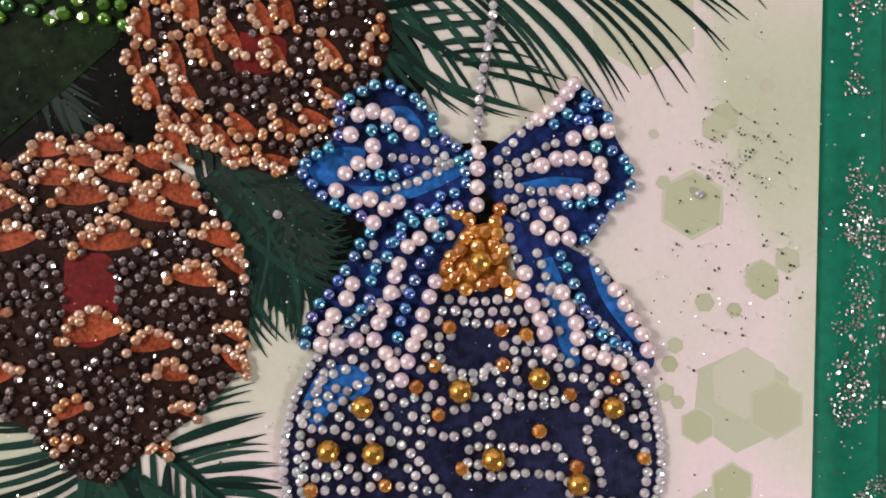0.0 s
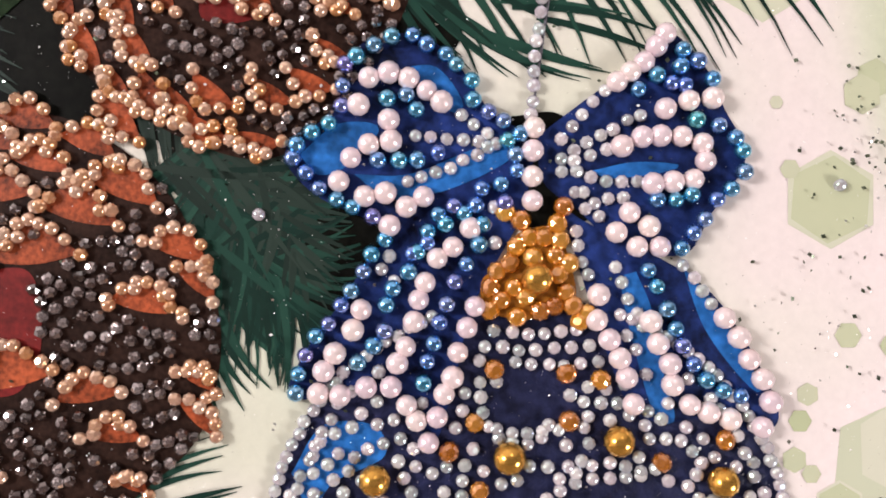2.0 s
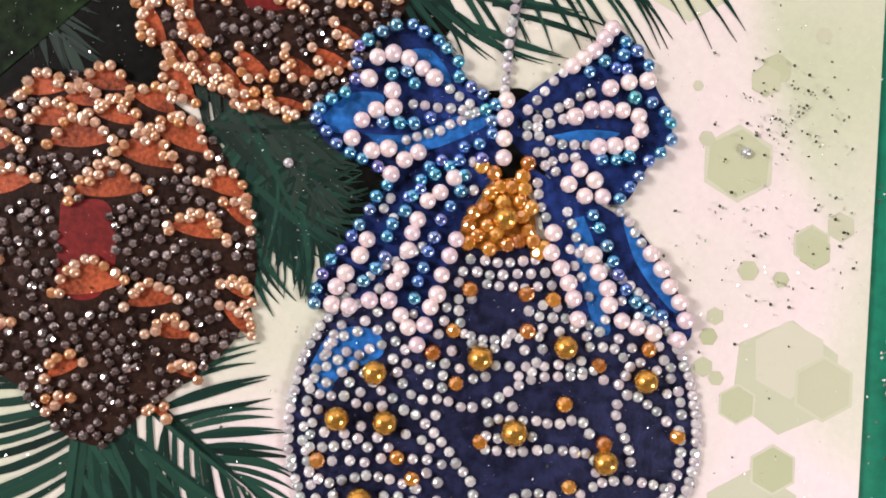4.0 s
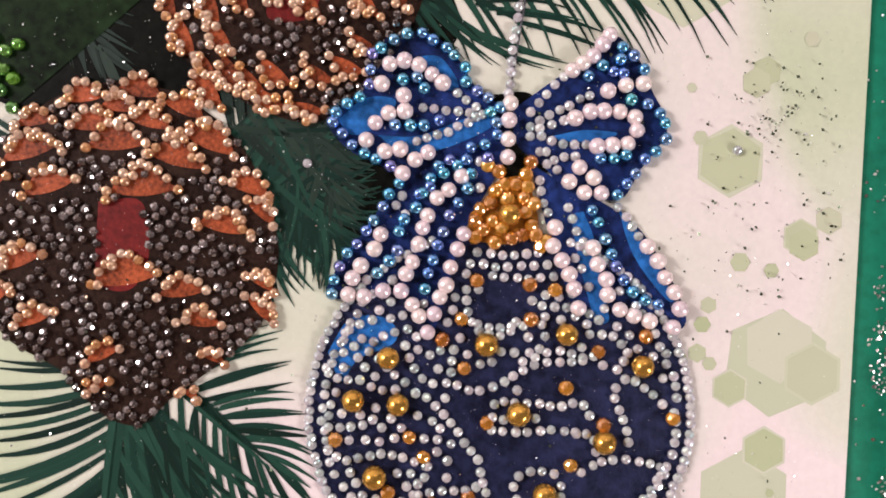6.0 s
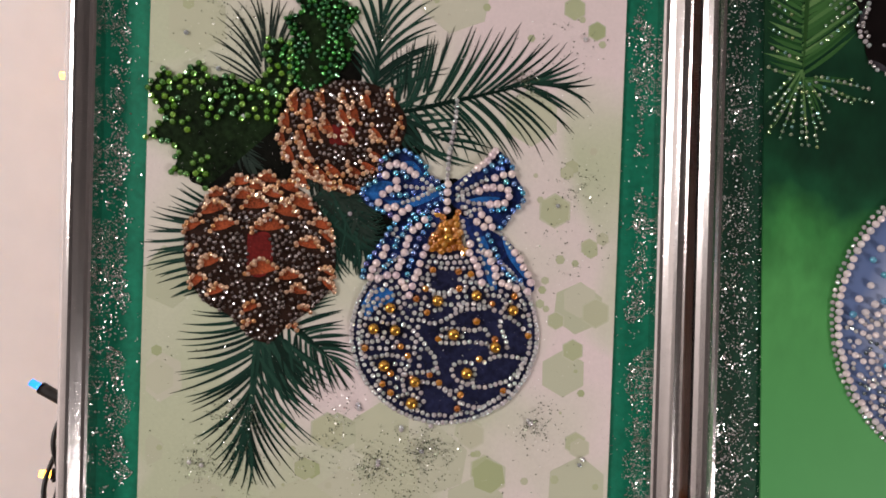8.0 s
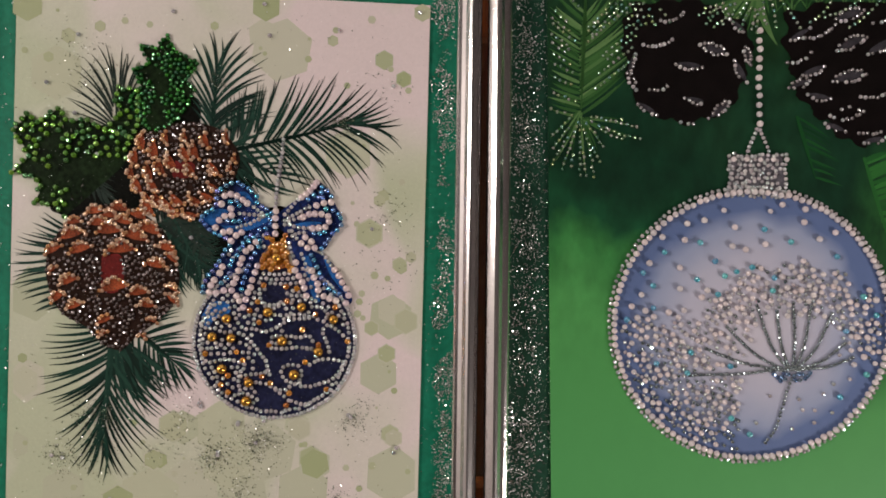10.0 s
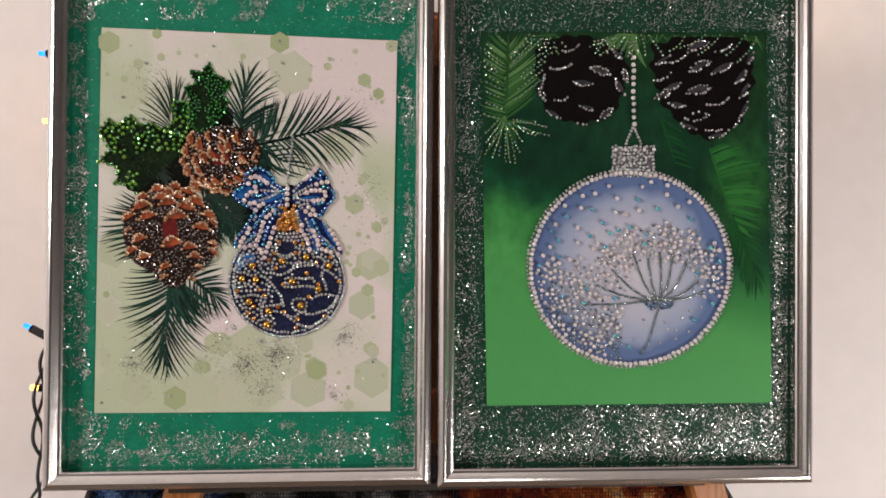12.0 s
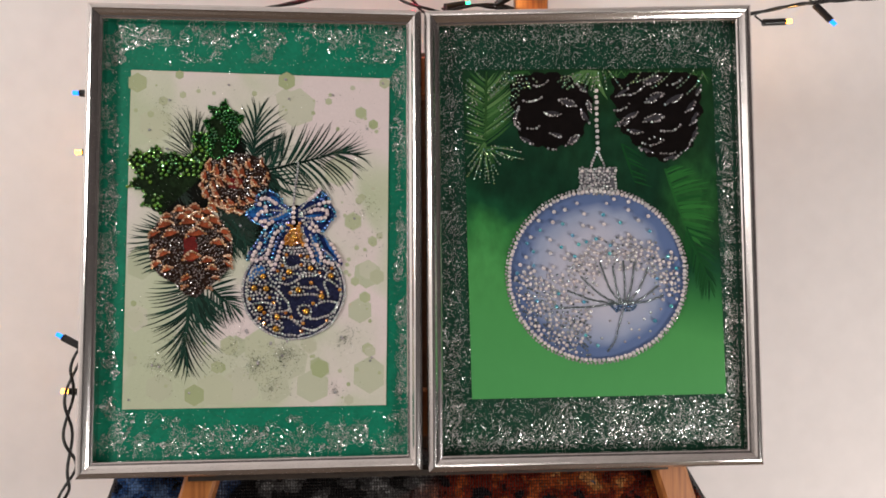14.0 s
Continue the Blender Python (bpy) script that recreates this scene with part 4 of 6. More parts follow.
cone("cone_print", CONE_SMALL, SMALL_SCALES + SMALL_SCALES_LOW, RED_SMALL, 240, 1, "small pine cone with peach and smoky stones")
cone("cone_print", CONE_BIG, BIG_SCALES + BIG_SCALES_LOW, RED_BIG, 400, 2, "large pine cone with peach and smoky stones")

M_AMBER_INK = surface('amber_ink', (0.26, 0.10, 0.012), 0.4, vary=0.5, size=200, gloss=0.2)

# ---- dark bauble ----
BALL_X, BALL_Z, BALL_RX, BALL_RZ = -88.2, 121.8, 35.2, 33.8
ring = [(BALL_X + BALL_RX * math.cos(a), BALL_Z + BALL_RZ * math.sin(a)) for a in [6.28319 * k / 60 for k in range(60)]]
ball = part("bauble_print", flat(bmesh.new(), metres(ring), -0.00072), M_BALL, left, "navy bauble netted with grey crystals and gold beads")
bow = part("bow_print", flat(bmesh.new(), metres(rounded(BOW_LEFT, 0.8)), -0.00080), M_BOW, left, "shiny blue bow edged with pearls")
for k, (shape, mat) in enumerate(((BOW_RIGHT, M_BOW), (TAIL_LEFT, M_BOW), (TAIL_RIGHT, M_BOW), (STREAKS_A, M_STREAK), (STREAKS_B, M_STREAK), (STREAKS_C, M_STREAK),
                                  (STREAKS_D, M_STREAK), (STREAKS_E, M_STREAK), (STREAKS_F, M_STREAK))):
    part("ribbon_print", flat(bmesh.new(), metres(rounded(shape, 0.8)), -0.00082 - 0.00001 * k), mat, bow)
part("cap_print", flat(bmesh.new(), metres(rounded(CAP, 0.8)), -0.00093), M_AMBER_INK, bow, "amber cap of the bauble")
part("ribbon_print", flat(bmesh.new(), metres(rounded(STREAKS_G, 0.8)), -0.00074), M_STREAK, ball, "bright blue sheen")
for k, shape in enumerate((KNOT, FOLD)):
    part("fold_print", flat(bmesh.new(), metres(rounded(shape, 0.8)), -0.00078 - 0.00001 * k), M_SHADE, bow, "dark fold of the ribbon")

chain('pearl', bow, [(-109.7, 184.6), (-106.1, 185.1), (-102.6, 183.5), (-99.9, 181.4)], 2.9)
chain('pearl', bow, [(-110.6, 181), (-107.1, 179.3)], 3.4)
chain('pearl', bow, [(-106.5, 176.5), (-109.5, 176.1), (-112.2, 174), (-113.5, 171)], 3)
chain('pearl', bow, [(-110.5, 169.2), (-106.9, 169.4), (-104.6, 167.4), (-102.2, 168.9)], 3)
dots('pearl', bow, [(-106.7, 164.9), (-74.8, 166.5), (-77.1, 164.1), (-72.2, 165.2), (-73.9, 162.5), (-71.2, 162.5)])
chain('pearl', bow, [(-70, 190.8), (-72.4, 187.9), (-74.4, 185.7), (-76.7, 184)], 2.7)
chain('pearl', bow, [(-64.1, 182), (-67.2, 181.6), (-70.1, 180.9)], 2.9)
chain('pearl', bow, [(-76, 175.9), (-73, 177), (-69.4, 176.9), (-66.3, 176.9), (-64.6, 174.3), (-66.2, 171.8), (-69.2, 171.2), (-72, 170.9)], 2.9)
chain('pearl', bow, [(-87.7, 178.1), (-88, 175.1), (-87.9, 172.1), (-88.2, 168.7)], 3)
chain('pearl', bow, [(-96.2, 164.6), (-98.6, 162.2), (-100.8, 160.4), (-101.8, 157.8), (-103.8, 153.4), (-104.8, 149.4), (-106.7, 144), (-104.9, 141.7), (-103.2, 139.3), (-101.4, 136.7)], 2.95)
chain('pearl', bow, [(-95.8, 154.5), (-96.8, 150.9), (-97.7, 147.6), (-99.6, 142.5), (-100.5, 139.8)], 3)
chain('pearl', bow, [(-110.2, 153.8), (-112.3, 150.5), (-114.2, 148.4), (-115.6, 146), (-116, 142.8), (-112.9, 143.1), (-110, 143.8)], 3)
chain('pearl', bow, [(-79.5, 155.9), (-78.9, 152.2), (-77.6, 149.5), (-76.2, 146.9), (-74.3, 141.8)], 2.9)
chain('pearl', bow, [(-72.1, 152.5), (-71.3, 149.5), (-69.6, 146.8), (-68.9, 143.6), (-67.2, 141.5), (-64.4, 140.6), (-61.4, 139.4)], 2.9)
chain('pearl', bow, [(-62.2, 152.9), (-60.5, 150.5), (-58.6, 147.4), (-57.1, 144.4), (-56.3, 142), (-57.4, 138.5)], 3)
chain('blue', bow, [(-113.1, 186.3), (-109.7, 188.5), (-107.5, 189.9), (-104.5, 190.4), (-101.3, 189), (-98.4, 187.1), (-96.5, 184.6), (-95.5, 181.7), (-93.4, 180), (-89.5, 177.5)], 2.55)
chain('blue', bow, [(-113.2, 183.4), (-113.4, 180.4), (-115.5, 178.2), (-120.2, 174.8), (-118.3, 172.6), (-116.6, 170.1), (-113.2, 168), (-109.2, 166.3)], 2.6)
chain('blue', bow, [(-108.5, 173.6), (-105.8, 173.8), (-102.8, 173.8), (-100.1, 174.3)], 2.6)
dots('blue', bow, [(-104.7, 182.4), (-103.2, 180.5), (-107.3, 182), (-91.3, 176.4), (-90.3, 174.5), (-90.1, 172.3), (-92.1, 170.5), (-94.5, 169.8), (-91.4, 168.1)])
chain('blue', bow, [(-67.9, 188.8), (-65.8, 187), (-64.1, 184.7)], 2.5)
dots('blue', bow, [(-69.3, 184), (-68.1, 186.4), (-71.4, 185.4), (-67.5, 183.9), (-73.7, 183.3), (-66.1, 179.3)])
chain('blue', bow, [(-63, 178.7), (-60.3, 176.6), (-59.5, 174), (-60.2, 171.3), (-62.4, 169.4), (-64.2, 167.4), (-65.8, 164.9), (-67.8, 162.1)], 2.6)
chain('blue', bow, [(-71.3, 168.6), (-68.9, 168.6), (-66.4, 169.2)], 2.5)
chain('blue', bow, [(-107.5, 163.5), (-109.1, 161.4), (-111.1, 158), (-112.8, 155.1), (-114.9, 152.1), (-116.9, 149.6), (-118.5, 146), (-119.1, 143)], 2.6)
chain('blue', bow, [(-95.2, 167.7), (-100.6, 166.6), (-102.9, 162.1), (-104.6, 159.1), (-106.6, 156.9), (-107.3, 154.3), (-107.4, 151.5), (-108.8, 149.3), (-110.8, 147)], 2.7)
chain('blue', bow, [(-94.5, 165.4), (-95.4, 162), (-97.2, 159.5), (-98.4, 156.9), (-99.4, 153.7), (-100.7, 150.3), (-101.9, 147), (-102.4, 144.1)], 2.75)
chain('blue', bow, [(-97.2, 166.7), (-100.2, 164.2), (-103.7, 161.1)], 2.7)
chain('blue', bow, [(-72.5, 159.3), (-71.5, 156.6), (-69.4, 153.5), (-68.6, 150.9), (-67.1, 147.8), (-65.4, 145.5), (-63.1, 143.2), (-59.8, 142.3)], 2.7)
chain('crystal', bow, [(-97.6, 179.9), (-95.7, 178.6), (-93.9, 177.4)], 2.1)
chain('crystal', bow, [(-103.5, 177.2), (-101.5, 176.8), (-99, 176.6), (-97, 176.5), (-92.9, 176.1)], 2.1)
chain('crystal', bow, [(-104.4, 170.9), (-102.1, 171.7), (-99.8, 172.4), (-97.9, 173.5), (-95.6, 174.5), (-93.7, 175.6)], 2.1)
chain('crystal', bow, [(-83.9, 174.1), (-81.8, 175.6), (-79.7, 176.6), (-77.2, 178.2), (-75.6, 179), (-73.3, 179.9)], 2.1)
chain('crystal', bow, [(-84, 176.8), (-82.2, 178.6), (-80.7, 180.7), (-79.4, 182.1), (-78.2, 183.2)], 2.2)
chain('crystal', bow, [(-84, 172.4), (-81.6, 172.1), (-78.9, 171.2), (-75.5, 171), (-73.8, 171)], 2.2)
chain('crystal', bow, [(-82.3, 173.8), (-79.6, 174.8), (-78, 175.3)], 2.1)
chain('crystal', bow, [(-80.9, 169.8), (-79.5, 168.2), (-77.9, 168.7), (-75.7, 168.9)], 2.2)
chain('crystal', bow, [(-78.8, 166.4), (-80.9, 167.3), (-82.3, 169.5)], 2.3)
chain('crystal', bow, [(-106.7, 161.1), (-108, 158.9), (-106.2, 157.7)], 2.3)
chain('crystal', bow, [(-93.1, 167.5), (-94.5, 166.1), (-93, 162.7)], 2.4)
chain('crystal', bow, [(-67.7, 159.8), (-65.6, 157.5), (-63.8, 154.8)], 2.4)
chain('crystal', bow, [(-81.9, 164.3), (-81.5, 160.9), (-80.3, 158.6)], 2.3)
chain('crystal', bow, [(-76.6, 159.6), (-75.2, 156.2), (-73.7, 153.5)], 2.4)
dots('gold', bow, [(-87.4, 158.3)])
chain('amber', bow, [(-91.5, 167.1), (-89, 165.5), (-87.9, 162.8), (-84.6, 165.3), (-83.6, 167.7)], 2.4)
fill('amber', bow, CAP, 80, 1.65, 5)
dots('amber', bow, [(-82.5, 154.5), (-81.4, 152.3), (-80.3, 153.4)])
for k in range(112):
    a = 1.95 + 5.55 * k / 111
    bead("crystal", ball, BALL_X + (BALL_RX - 0.4) * math.cos(a), BALL_Z + (BALL_RZ - 0.4) * math.sin(a), 0.12)
for k in range(70):
    a = 2.4 + 4.6 * k / 69
    if not 3.55 < a < 4.2:
        bead("crystal", ball, BALL_X + (BALL_RX - 3.0) * math.cos(a), BALL_Z + (BALL_RZ - 3.0) * math.sin(a), 0.25)
dots('gold', ball, [(-108.6, 131.3), (-114.6, 123.7), (-106.6, 123.2), (-91.4, 134.3), (-76.4, 136.8), (-62.6, 131), (-84.5, 121.6), (-68.9, 116.9), (-79.8, 107.5), (-99.4, 103.8), (-110.5, 110.2), (-100.1, 95.8)])
dots('amber', ball, [(-95.6, 138.8), (-99.1, 135), (-83, 139), (-70.3, 133.5), (-62.2, 136.5), (-76.2, 126.9), (-90.6, 120), (-104.5, 117), (-101.9, 113.6), (-69.2, 120.1), (-56.6, 121.7), (-75, 112.7), (-93.6, 106.3), (-89.9, 103.5), (-108.4, 106.8), (-111.3, 102.8), (-108, 99.5), (-65.8, 100.9), (-81.8, 98.9), (-83.2, 93.8), (-118, 116.2), (-93, 145.9), (-83.4, 145.6), (-78.6, 144.5), (-94.9, 129.9), (-99.9, 105.1)])
chain('crystal', ball, [(-104, 129.5), (-101.2, 127.3), (-96.5, 126.9), (-92.3, 125.8), (-87.6, 127.6), (-84.2, 129.7), (-79.5, 131.5), (-74, 131.6), (-71.3, 132.8)], 2.15)
chain('crystal', ball, [(-101.6, 124.3), (-98.4, 121.3), (-96.3, 118.9), (-94.2, 115.9), (-92.1, 113.5), (-91.2, 110.1), (-90.3, 107)], 2.15)
chain('crystal', ball, [(-89.3, 123.4), (-89.7, 119), (-86.7, 118.4), (-81.9, 118.5), (-77.8, 119.2), (-74.1, 118.5)], 2.15)
chain('crystal', ball, [(-85.4, 108.4), (-83.6, 110.9), (-79.7, 111.4), (-77.2, 110.1), (-76.6, 106.9), (-78.5, 103.4), (-82.1, 104.1), (-84.8, 106.1)], 2.15)
chain('crystal', ball, [(-96.3, 103.6), (-91.9, 103.2), (-87.8, 101), (-83.9, 100.5), (-80.9, 102.4), (-77.5, 103.7)], 2.15)
chain('crystal', ball, [(-76.8, 102.1), (-72.7, 102), (-68.6, 103.2), (-64.5, 104.4), (-61.8, 106.5), (-59.8, 109.3), (-57.8, 111.6)], 2.15)
chain('crystal', ball, [(-72.9, 111.4), (-70.2, 113.2), (-66.8, 113.9), (-62, 113.6), (-58.5, 112.7)], 2.15)
chain('crystal', ball, [(-64.8, 119.2), (-66.6, 123.5), (-67.4, 126.3), (-65, 128.8), (-60.9, 126.4), (-58.8, 124.4)], 2.15)
chain('crystal', ball, [(-87.5, 123.9), (-83.4, 123.9), (-80, 123.7), (-77.2, 123.4), (-73.8, 124.1), (-71.7, 121.8)], 2.15)
chain('crystal', ball, [(-119.7, 129.2), (-117.2, 127), (-114.2, 127.5), (-110.8, 125.5), (-107.4, 125.8)], 2.15)
chain('crystal', ball, [(-118.9, 122.6), (-119.5, 118.5), (-117.1, 118.6), (-114.1, 118.6), (-111.4, 120), (-110.7, 122.1)], 2.15)
chain('crystal', ball, [(-119.4, 114.4), (-116.4, 112.4), (-112.6, 113.4), (-108.5, 113.9), (-105.1, 113.3), (-101.6, 111.7)], 2.15)
chain('crystal', ball, [(-101, 111.7), (-101.9, 109.2), (-103.6, 107.1), (-103.4, 103.7), (-103.1, 100.3)], 2.15)
chain('crystal', ball, [(-100.4, 120.2), (-99, 118.9), (-99.3, 116.7)], 2.15)
chain('crystal', ball, [(-107.4, 128.3), (-110.5, 131), (-112.3, 133), (-110.5, 135.1), (-107.6, 136.2)], 2.15)
chain('crystal', ball, [(-117, 132.2), (-116.8, 135), (-115.1, 137), (-111.7, 138.1)], 2.15)
chain('crystal', ball, [(-103.4, 133.2), (-100.9, 132.2), (-97.9, 133.3), (-94.5, 132.6)], 2.15)
chain('crystal', ball, [(-94.7, 142.2), (-94.2, 139.5), (-92.5, 136.8), (-87.8, 136.2), (-85.8, 138.9)], 2.15)
chain('crystal', ball, [(-85.6, 132.8), (-81.5, 133.6), (-80.2, 135.6), (-81, 138.4)], 2.15)
chain('crystal', ball, [(-84.2, 131.5), (-78.1, 133.6), (-73.3, 132.3)], 2.15)
chain('crystal', ball, [(-72, 136.5), (-68.6, 136.5), (-66.5, 135.2), (-65.1, 133.2), (-67.1, 130.4)], 2.15)
chain('crystal', ball, [(-113.9, 108.3), (-112.4, 104.9), (-113.8, 102.2), (-111, 99.5), (-106.8, 96.8)], 2.15)
chain('crystal', ball, [(-105.5, 98.2), (-100.7, 99), (-98, 97.6)], 2.15)
chain('crystal', ball, [(-87.7, 100.5), (-85, 98.3), (-82.2, 96.1)], 2.15)
chain('crystal', ball, [(-80.8, 95.6), (-76.7, 94.3), (-72.6, 94.9), (-69.8, 96.7), (-66.5, 98.6), (-63.7, 100.3)], 2.15)
chain('crystal', ball, [(-74.4, 118.6), (-71, 118), (-70.5, 115.2)], 2.15)
chain('crystal', ball, [(-92, 108), (-96.1, 107.3), (-99.5, 107.2), (-102.6, 106.5)], 2.15)
chain('crystal', ball, [(-92.8, 151.1), (-87.4, 150.7), (-81.9, 151.3)], 2.3)
chain('crystal', ball, [(-94.1, 149), (-87.3, 148.6), (-80.5, 149.3)], 2.3)
chain('crystal', ball, [(-90, 146.8), (-84.5, 146.4), (-79.1, 147)], 2.3)
chain('crystal', ball, [(-94.7, 144.2), (-93.7, 143.7), (-92.7, 144.3)], 2.3)
chain('crystal', ball, [(-80.4, 143.8), (-78, 143.3), (-75.6, 143.9)], 2.3)
chain('crystal', ball, [(-81, 141.8), (-77.6, 141.3), (-74.2, 141.9)], 2.3)
chain('crystal', ball, [(-80.3, 139.7), (-77.6, 139.2), (-74.8, 139.8)], 2.3)
chain('crystal', ball, [(-92.6, 137.9), (-88.5, 137.4), (-84.4, 138)], 2.3)
HOLE_X, HOLE_Z = 88.4, 140.4
GOLDS = [t for t in TAKEN if t[2] == 2.2]
fill("crystal", ball, ring, 110, 1.95, 20, lambda x, z: any(2.6 < math.hypot(x - a, z - b) < 4.6 for a, b, r in GOLDS))
fill("crystal", ball, [(x if x < BALL_X - 8 else BALL_X - 8, z) for x, z in ring], 100, 2.05, 21, lambda x, z: math.hypot((x - BALL_X) / BALL_RX, (z - BALL_Z) / BALL_RZ) < 0.93)
fill("crystal", ball, ring, 150, 1.9, 22, lambda x, z: z > BALL_Z + 9 and math.hypot(x + HOLE_X, z - HOLE_Z) > 5.4 and math.hypot((x - BALL_X) / BALL_RX, (z - BALL_Z) / BALL_RZ) < 0.93)
thread = part("thread_print", tube(bmesh.new(), [(-0.0848, -0.0006, 0.209), (-0.0856, -0.0006, 0.196), (-0.088, -0.0006, 0.179)], 0.0002, 5), M_GREY_INK, left,
              "grey hanging thread of small crystals")
chain('crystal', thread, [(-85, 209.3), (-85.1, 203.4), (-86.5, 195.4), (-87.6, 187.5), (-87.9, 179.9)], 1.95)
for x, z in PAPER_DROPS:
    bead("crystal", left_sheet, x, z, 0, -0.0006)

# ---- second picture ----
right_sheet = part("printed_sheet", flat(bmesh.new(), RIGHT_SHEET, -0.0004, 0.001), M_MEADOW, right, "green print of a fir wood out of focus")
CAP_R = [(110.6, 204), (135.1, 205.2), (137.1, 191), (125.1, 186.1), (111.8, 189.1)]
CORD_R = [(124.2, 259.4), (124, 241.4), (124.3, 218.4)]
UMBEL = [(140.7, 107.7)]
RAY_ENDS = [(94.4, 106.9), (101.5, 118.6), (110.9, 128.4), (124.4, 137.8), (133.4, 135.4), (141, 139), (148.9, 137.8), (158.4, 134.3), (164.5, 121.3), (168.1, 114.7)]
STALK = [(140.2, 104.9), (137.2, 95.5), (133.6, 83.7), (128.9, 76.7)]
CONE_R_A = [(67.3, 269.2), (89.3, 273.4), (113.7, 265.4), (120.4, 252.3), (117.1, 236.9), (107.2, 222.6), (91.7, 219.2), (76.3, 222.4), (66.3, 236.5), (63, 253.9)]
CONE_R_B = [(135.9, 265.6), (156, 274.2), (187.3, 273.9), (198.7, 261.9), (197.7, 237.6), (189.9, 219.9), (176.4, 209.9), (160.7, 214.2), (147.3, 226.2), (138.3, 241.5)]
ARCS_A = [(78.8, 254.1, 13, 10), (103.8, 250.8, 12.6, -15), (92.8, 243.7, 11.2, -5), (80.2, 234.4, 10.3, 14), (95.7, 228.4, 9, -10), (106.8, 224.1, 11.2, 40), (90.6, 219.6, 9, -20), (74.5, 224.3, 9.9, -30), (67.4, 244.1, 9, 70), (67.4, 236.5, 8.1, -60), (116, 241.3, 11.2, -60), (114.8, 261, 9.9, -40), (85, 265, 11.2, 20), (119.3, 247.9, 9, -70)]
ARCS_B = [(151.6, 259.7, 14.8, 24), (166.1, 254.5, 14.8, 26), (179.6, 253.4, 14.4, 28), (142.7, 248.1, 11.7, 24), (149, 242.1, 11.2, 22), (165.1, 239.6, 15.7, 14), (177.5, 233.1, 14.4, 18), (194.3, 239.8, 11.2, 60), (151.7, 230.6, 10.3, -10), (164, 223.3, 15.7, 8), (158.9, 217.1, 9.9, -20), (176.9, 211.5, 10.3, 10), (187.6, 218.8, 10.3, 50), (142.7, 236.1, 9.9, 20), (192, 248.6, 12.1, 50), (176.4, 216.5, 13.5, 10), (142.6, 258, 9.9, 30), (164.9, 267.1, 13.5, 20), (180.6, 266.1, 11.2, 24), (197.5, 259.7, 9, 60), (194.3, 228.8, 9, 60)]
FIR_TWIGS = [(131.5, 261.2), (129.2, 273.2), (142.6, 261.3), (133.7, 273.3), (147.1, 263.6), (156, 272.4), (153.8, 265.8), (169.4, 273.7), (165, 261.6), (178.4, 273.8), (182.9, 261.8), (194.1, 274), (189.7, 257.4), (200.9, 270.8)]
PALE_X, PALE_Z, PALE_RX, PALE_RZ = 122.4, 129.4, 61.9, 59.0
ring = [(PALE_X + PALE_RX * math.cos(a), PALE_Z + PALE_RZ * math.sin(a)) for a in [6.28319 * k / 72 for k in range(72)]]
right_base = BASES[right.name]
pale = part("bauble_print", flat(bmesh.new(), metres(ring), -0.00060),
            bauble_material(0.001 * PALE_X - right_base.x, 0.001 * PALE_Z - right_base.z, 0.001 * PALE_RX, 0.001 * PALE_RZ), right,
            "pale blue bauble with an umbel of stones")

# fir twigs in the upper corner: strokes and small green stones
GEMS.clear()
STEM = [(46.8, 273.4), (44.3, 252.6), (44.3, 235.3), (45.0, 220.1)]
frond(M_FIR, STEM, [(53.7, 274.2), (64.2, 274.3), (69.8, 268.5), (70.5, 260.5), (69.1, 252.2), (66.6, 243.1), (64.2, 235.5)], 30, (0.2, 1.0), -0.04, 1.5, 0.03, ("firbead", 0, 0.4, 2.5))
frond(M_FIR, STEM, [(39.8, 274.1), (32.2, 272.6), (30.4, 263.6), (30.4, 252.5), (30.4, 242.1), (30.4, 231.8), (30.4, 223.1)], 30, (0.1, 1.0), 0.04, 1.5, 0.03, ("firbead", 0, 0.4, 2.5))
frond(M_FIR, [(44.3, 223.2), (45.4, 219.4)], [(30.4, 211.0), (30.4, 203.4), (34.9, 193.0), (41.2, 198.6), (46.7, 191.7), (55.5, 195.9), (53.0, 202.8), (64.2, 207.7), (74.0, 214.4), (66.3, 220.2)], 17, (0.0, 1.0), 0.02, 1.0, 0.04, ("firbead", 0, 0.9, 2.2))
frond(M_FIR, [(113.3, 273.5), (123.2, 273.6), (127.5, 273.7)], [(95.7, 268.8), (100.0, 262.9), (106.3, 259.2), (113.3, 261.0), (121.1, 257.6), (126.1, 261.1), (129.6, 266.0)], 22, (0.0, 1.0), 0.03, 1.3, 0.03, ("firbead", 0, 0.6, 2.3))
frond(M_FIR, [(76.4, 273.1), (60.7, 272.2)], [(85.2, 261.7), (76.4, 261.6), (67.7, 259.8), (60.7, 262.5)], 10, (0.0, 1.0), 0.03, 1.0, 0.03, ("firbead", 0, 0.7, 2.4))
frond(M_SPRAY, [(172.3, 204.1), (179.1, 180.3), (188.1, 155.7)], [(184.4, 208.4), (198.7, 201.4), (205.9, 187.4), (206.7, 169.8), (204.2, 155.7), (200.6, 145.1)], 26, (0.0, 1.0), 0.05, 2.2)
frond(M_TWIG, [(186.3, 162.7), (194.5, 145.1), (202.5, 124.0)], [(206.0, 155.7), (208.5, 141.6), (208.6, 127.5), (206.1, 109.9)], 16, (0.0, 1.0), 0.04, 1.6)
frond(M_TWIG, [(186.3, 159.2), (194.5, 143.4), (202.5, 124.0)], [(186.7, 141.6), (189.9, 127.5), (196.0, 111.7), (202.5, 106.4)], 16, (0.0, 1.0), -0.04, 1.6)
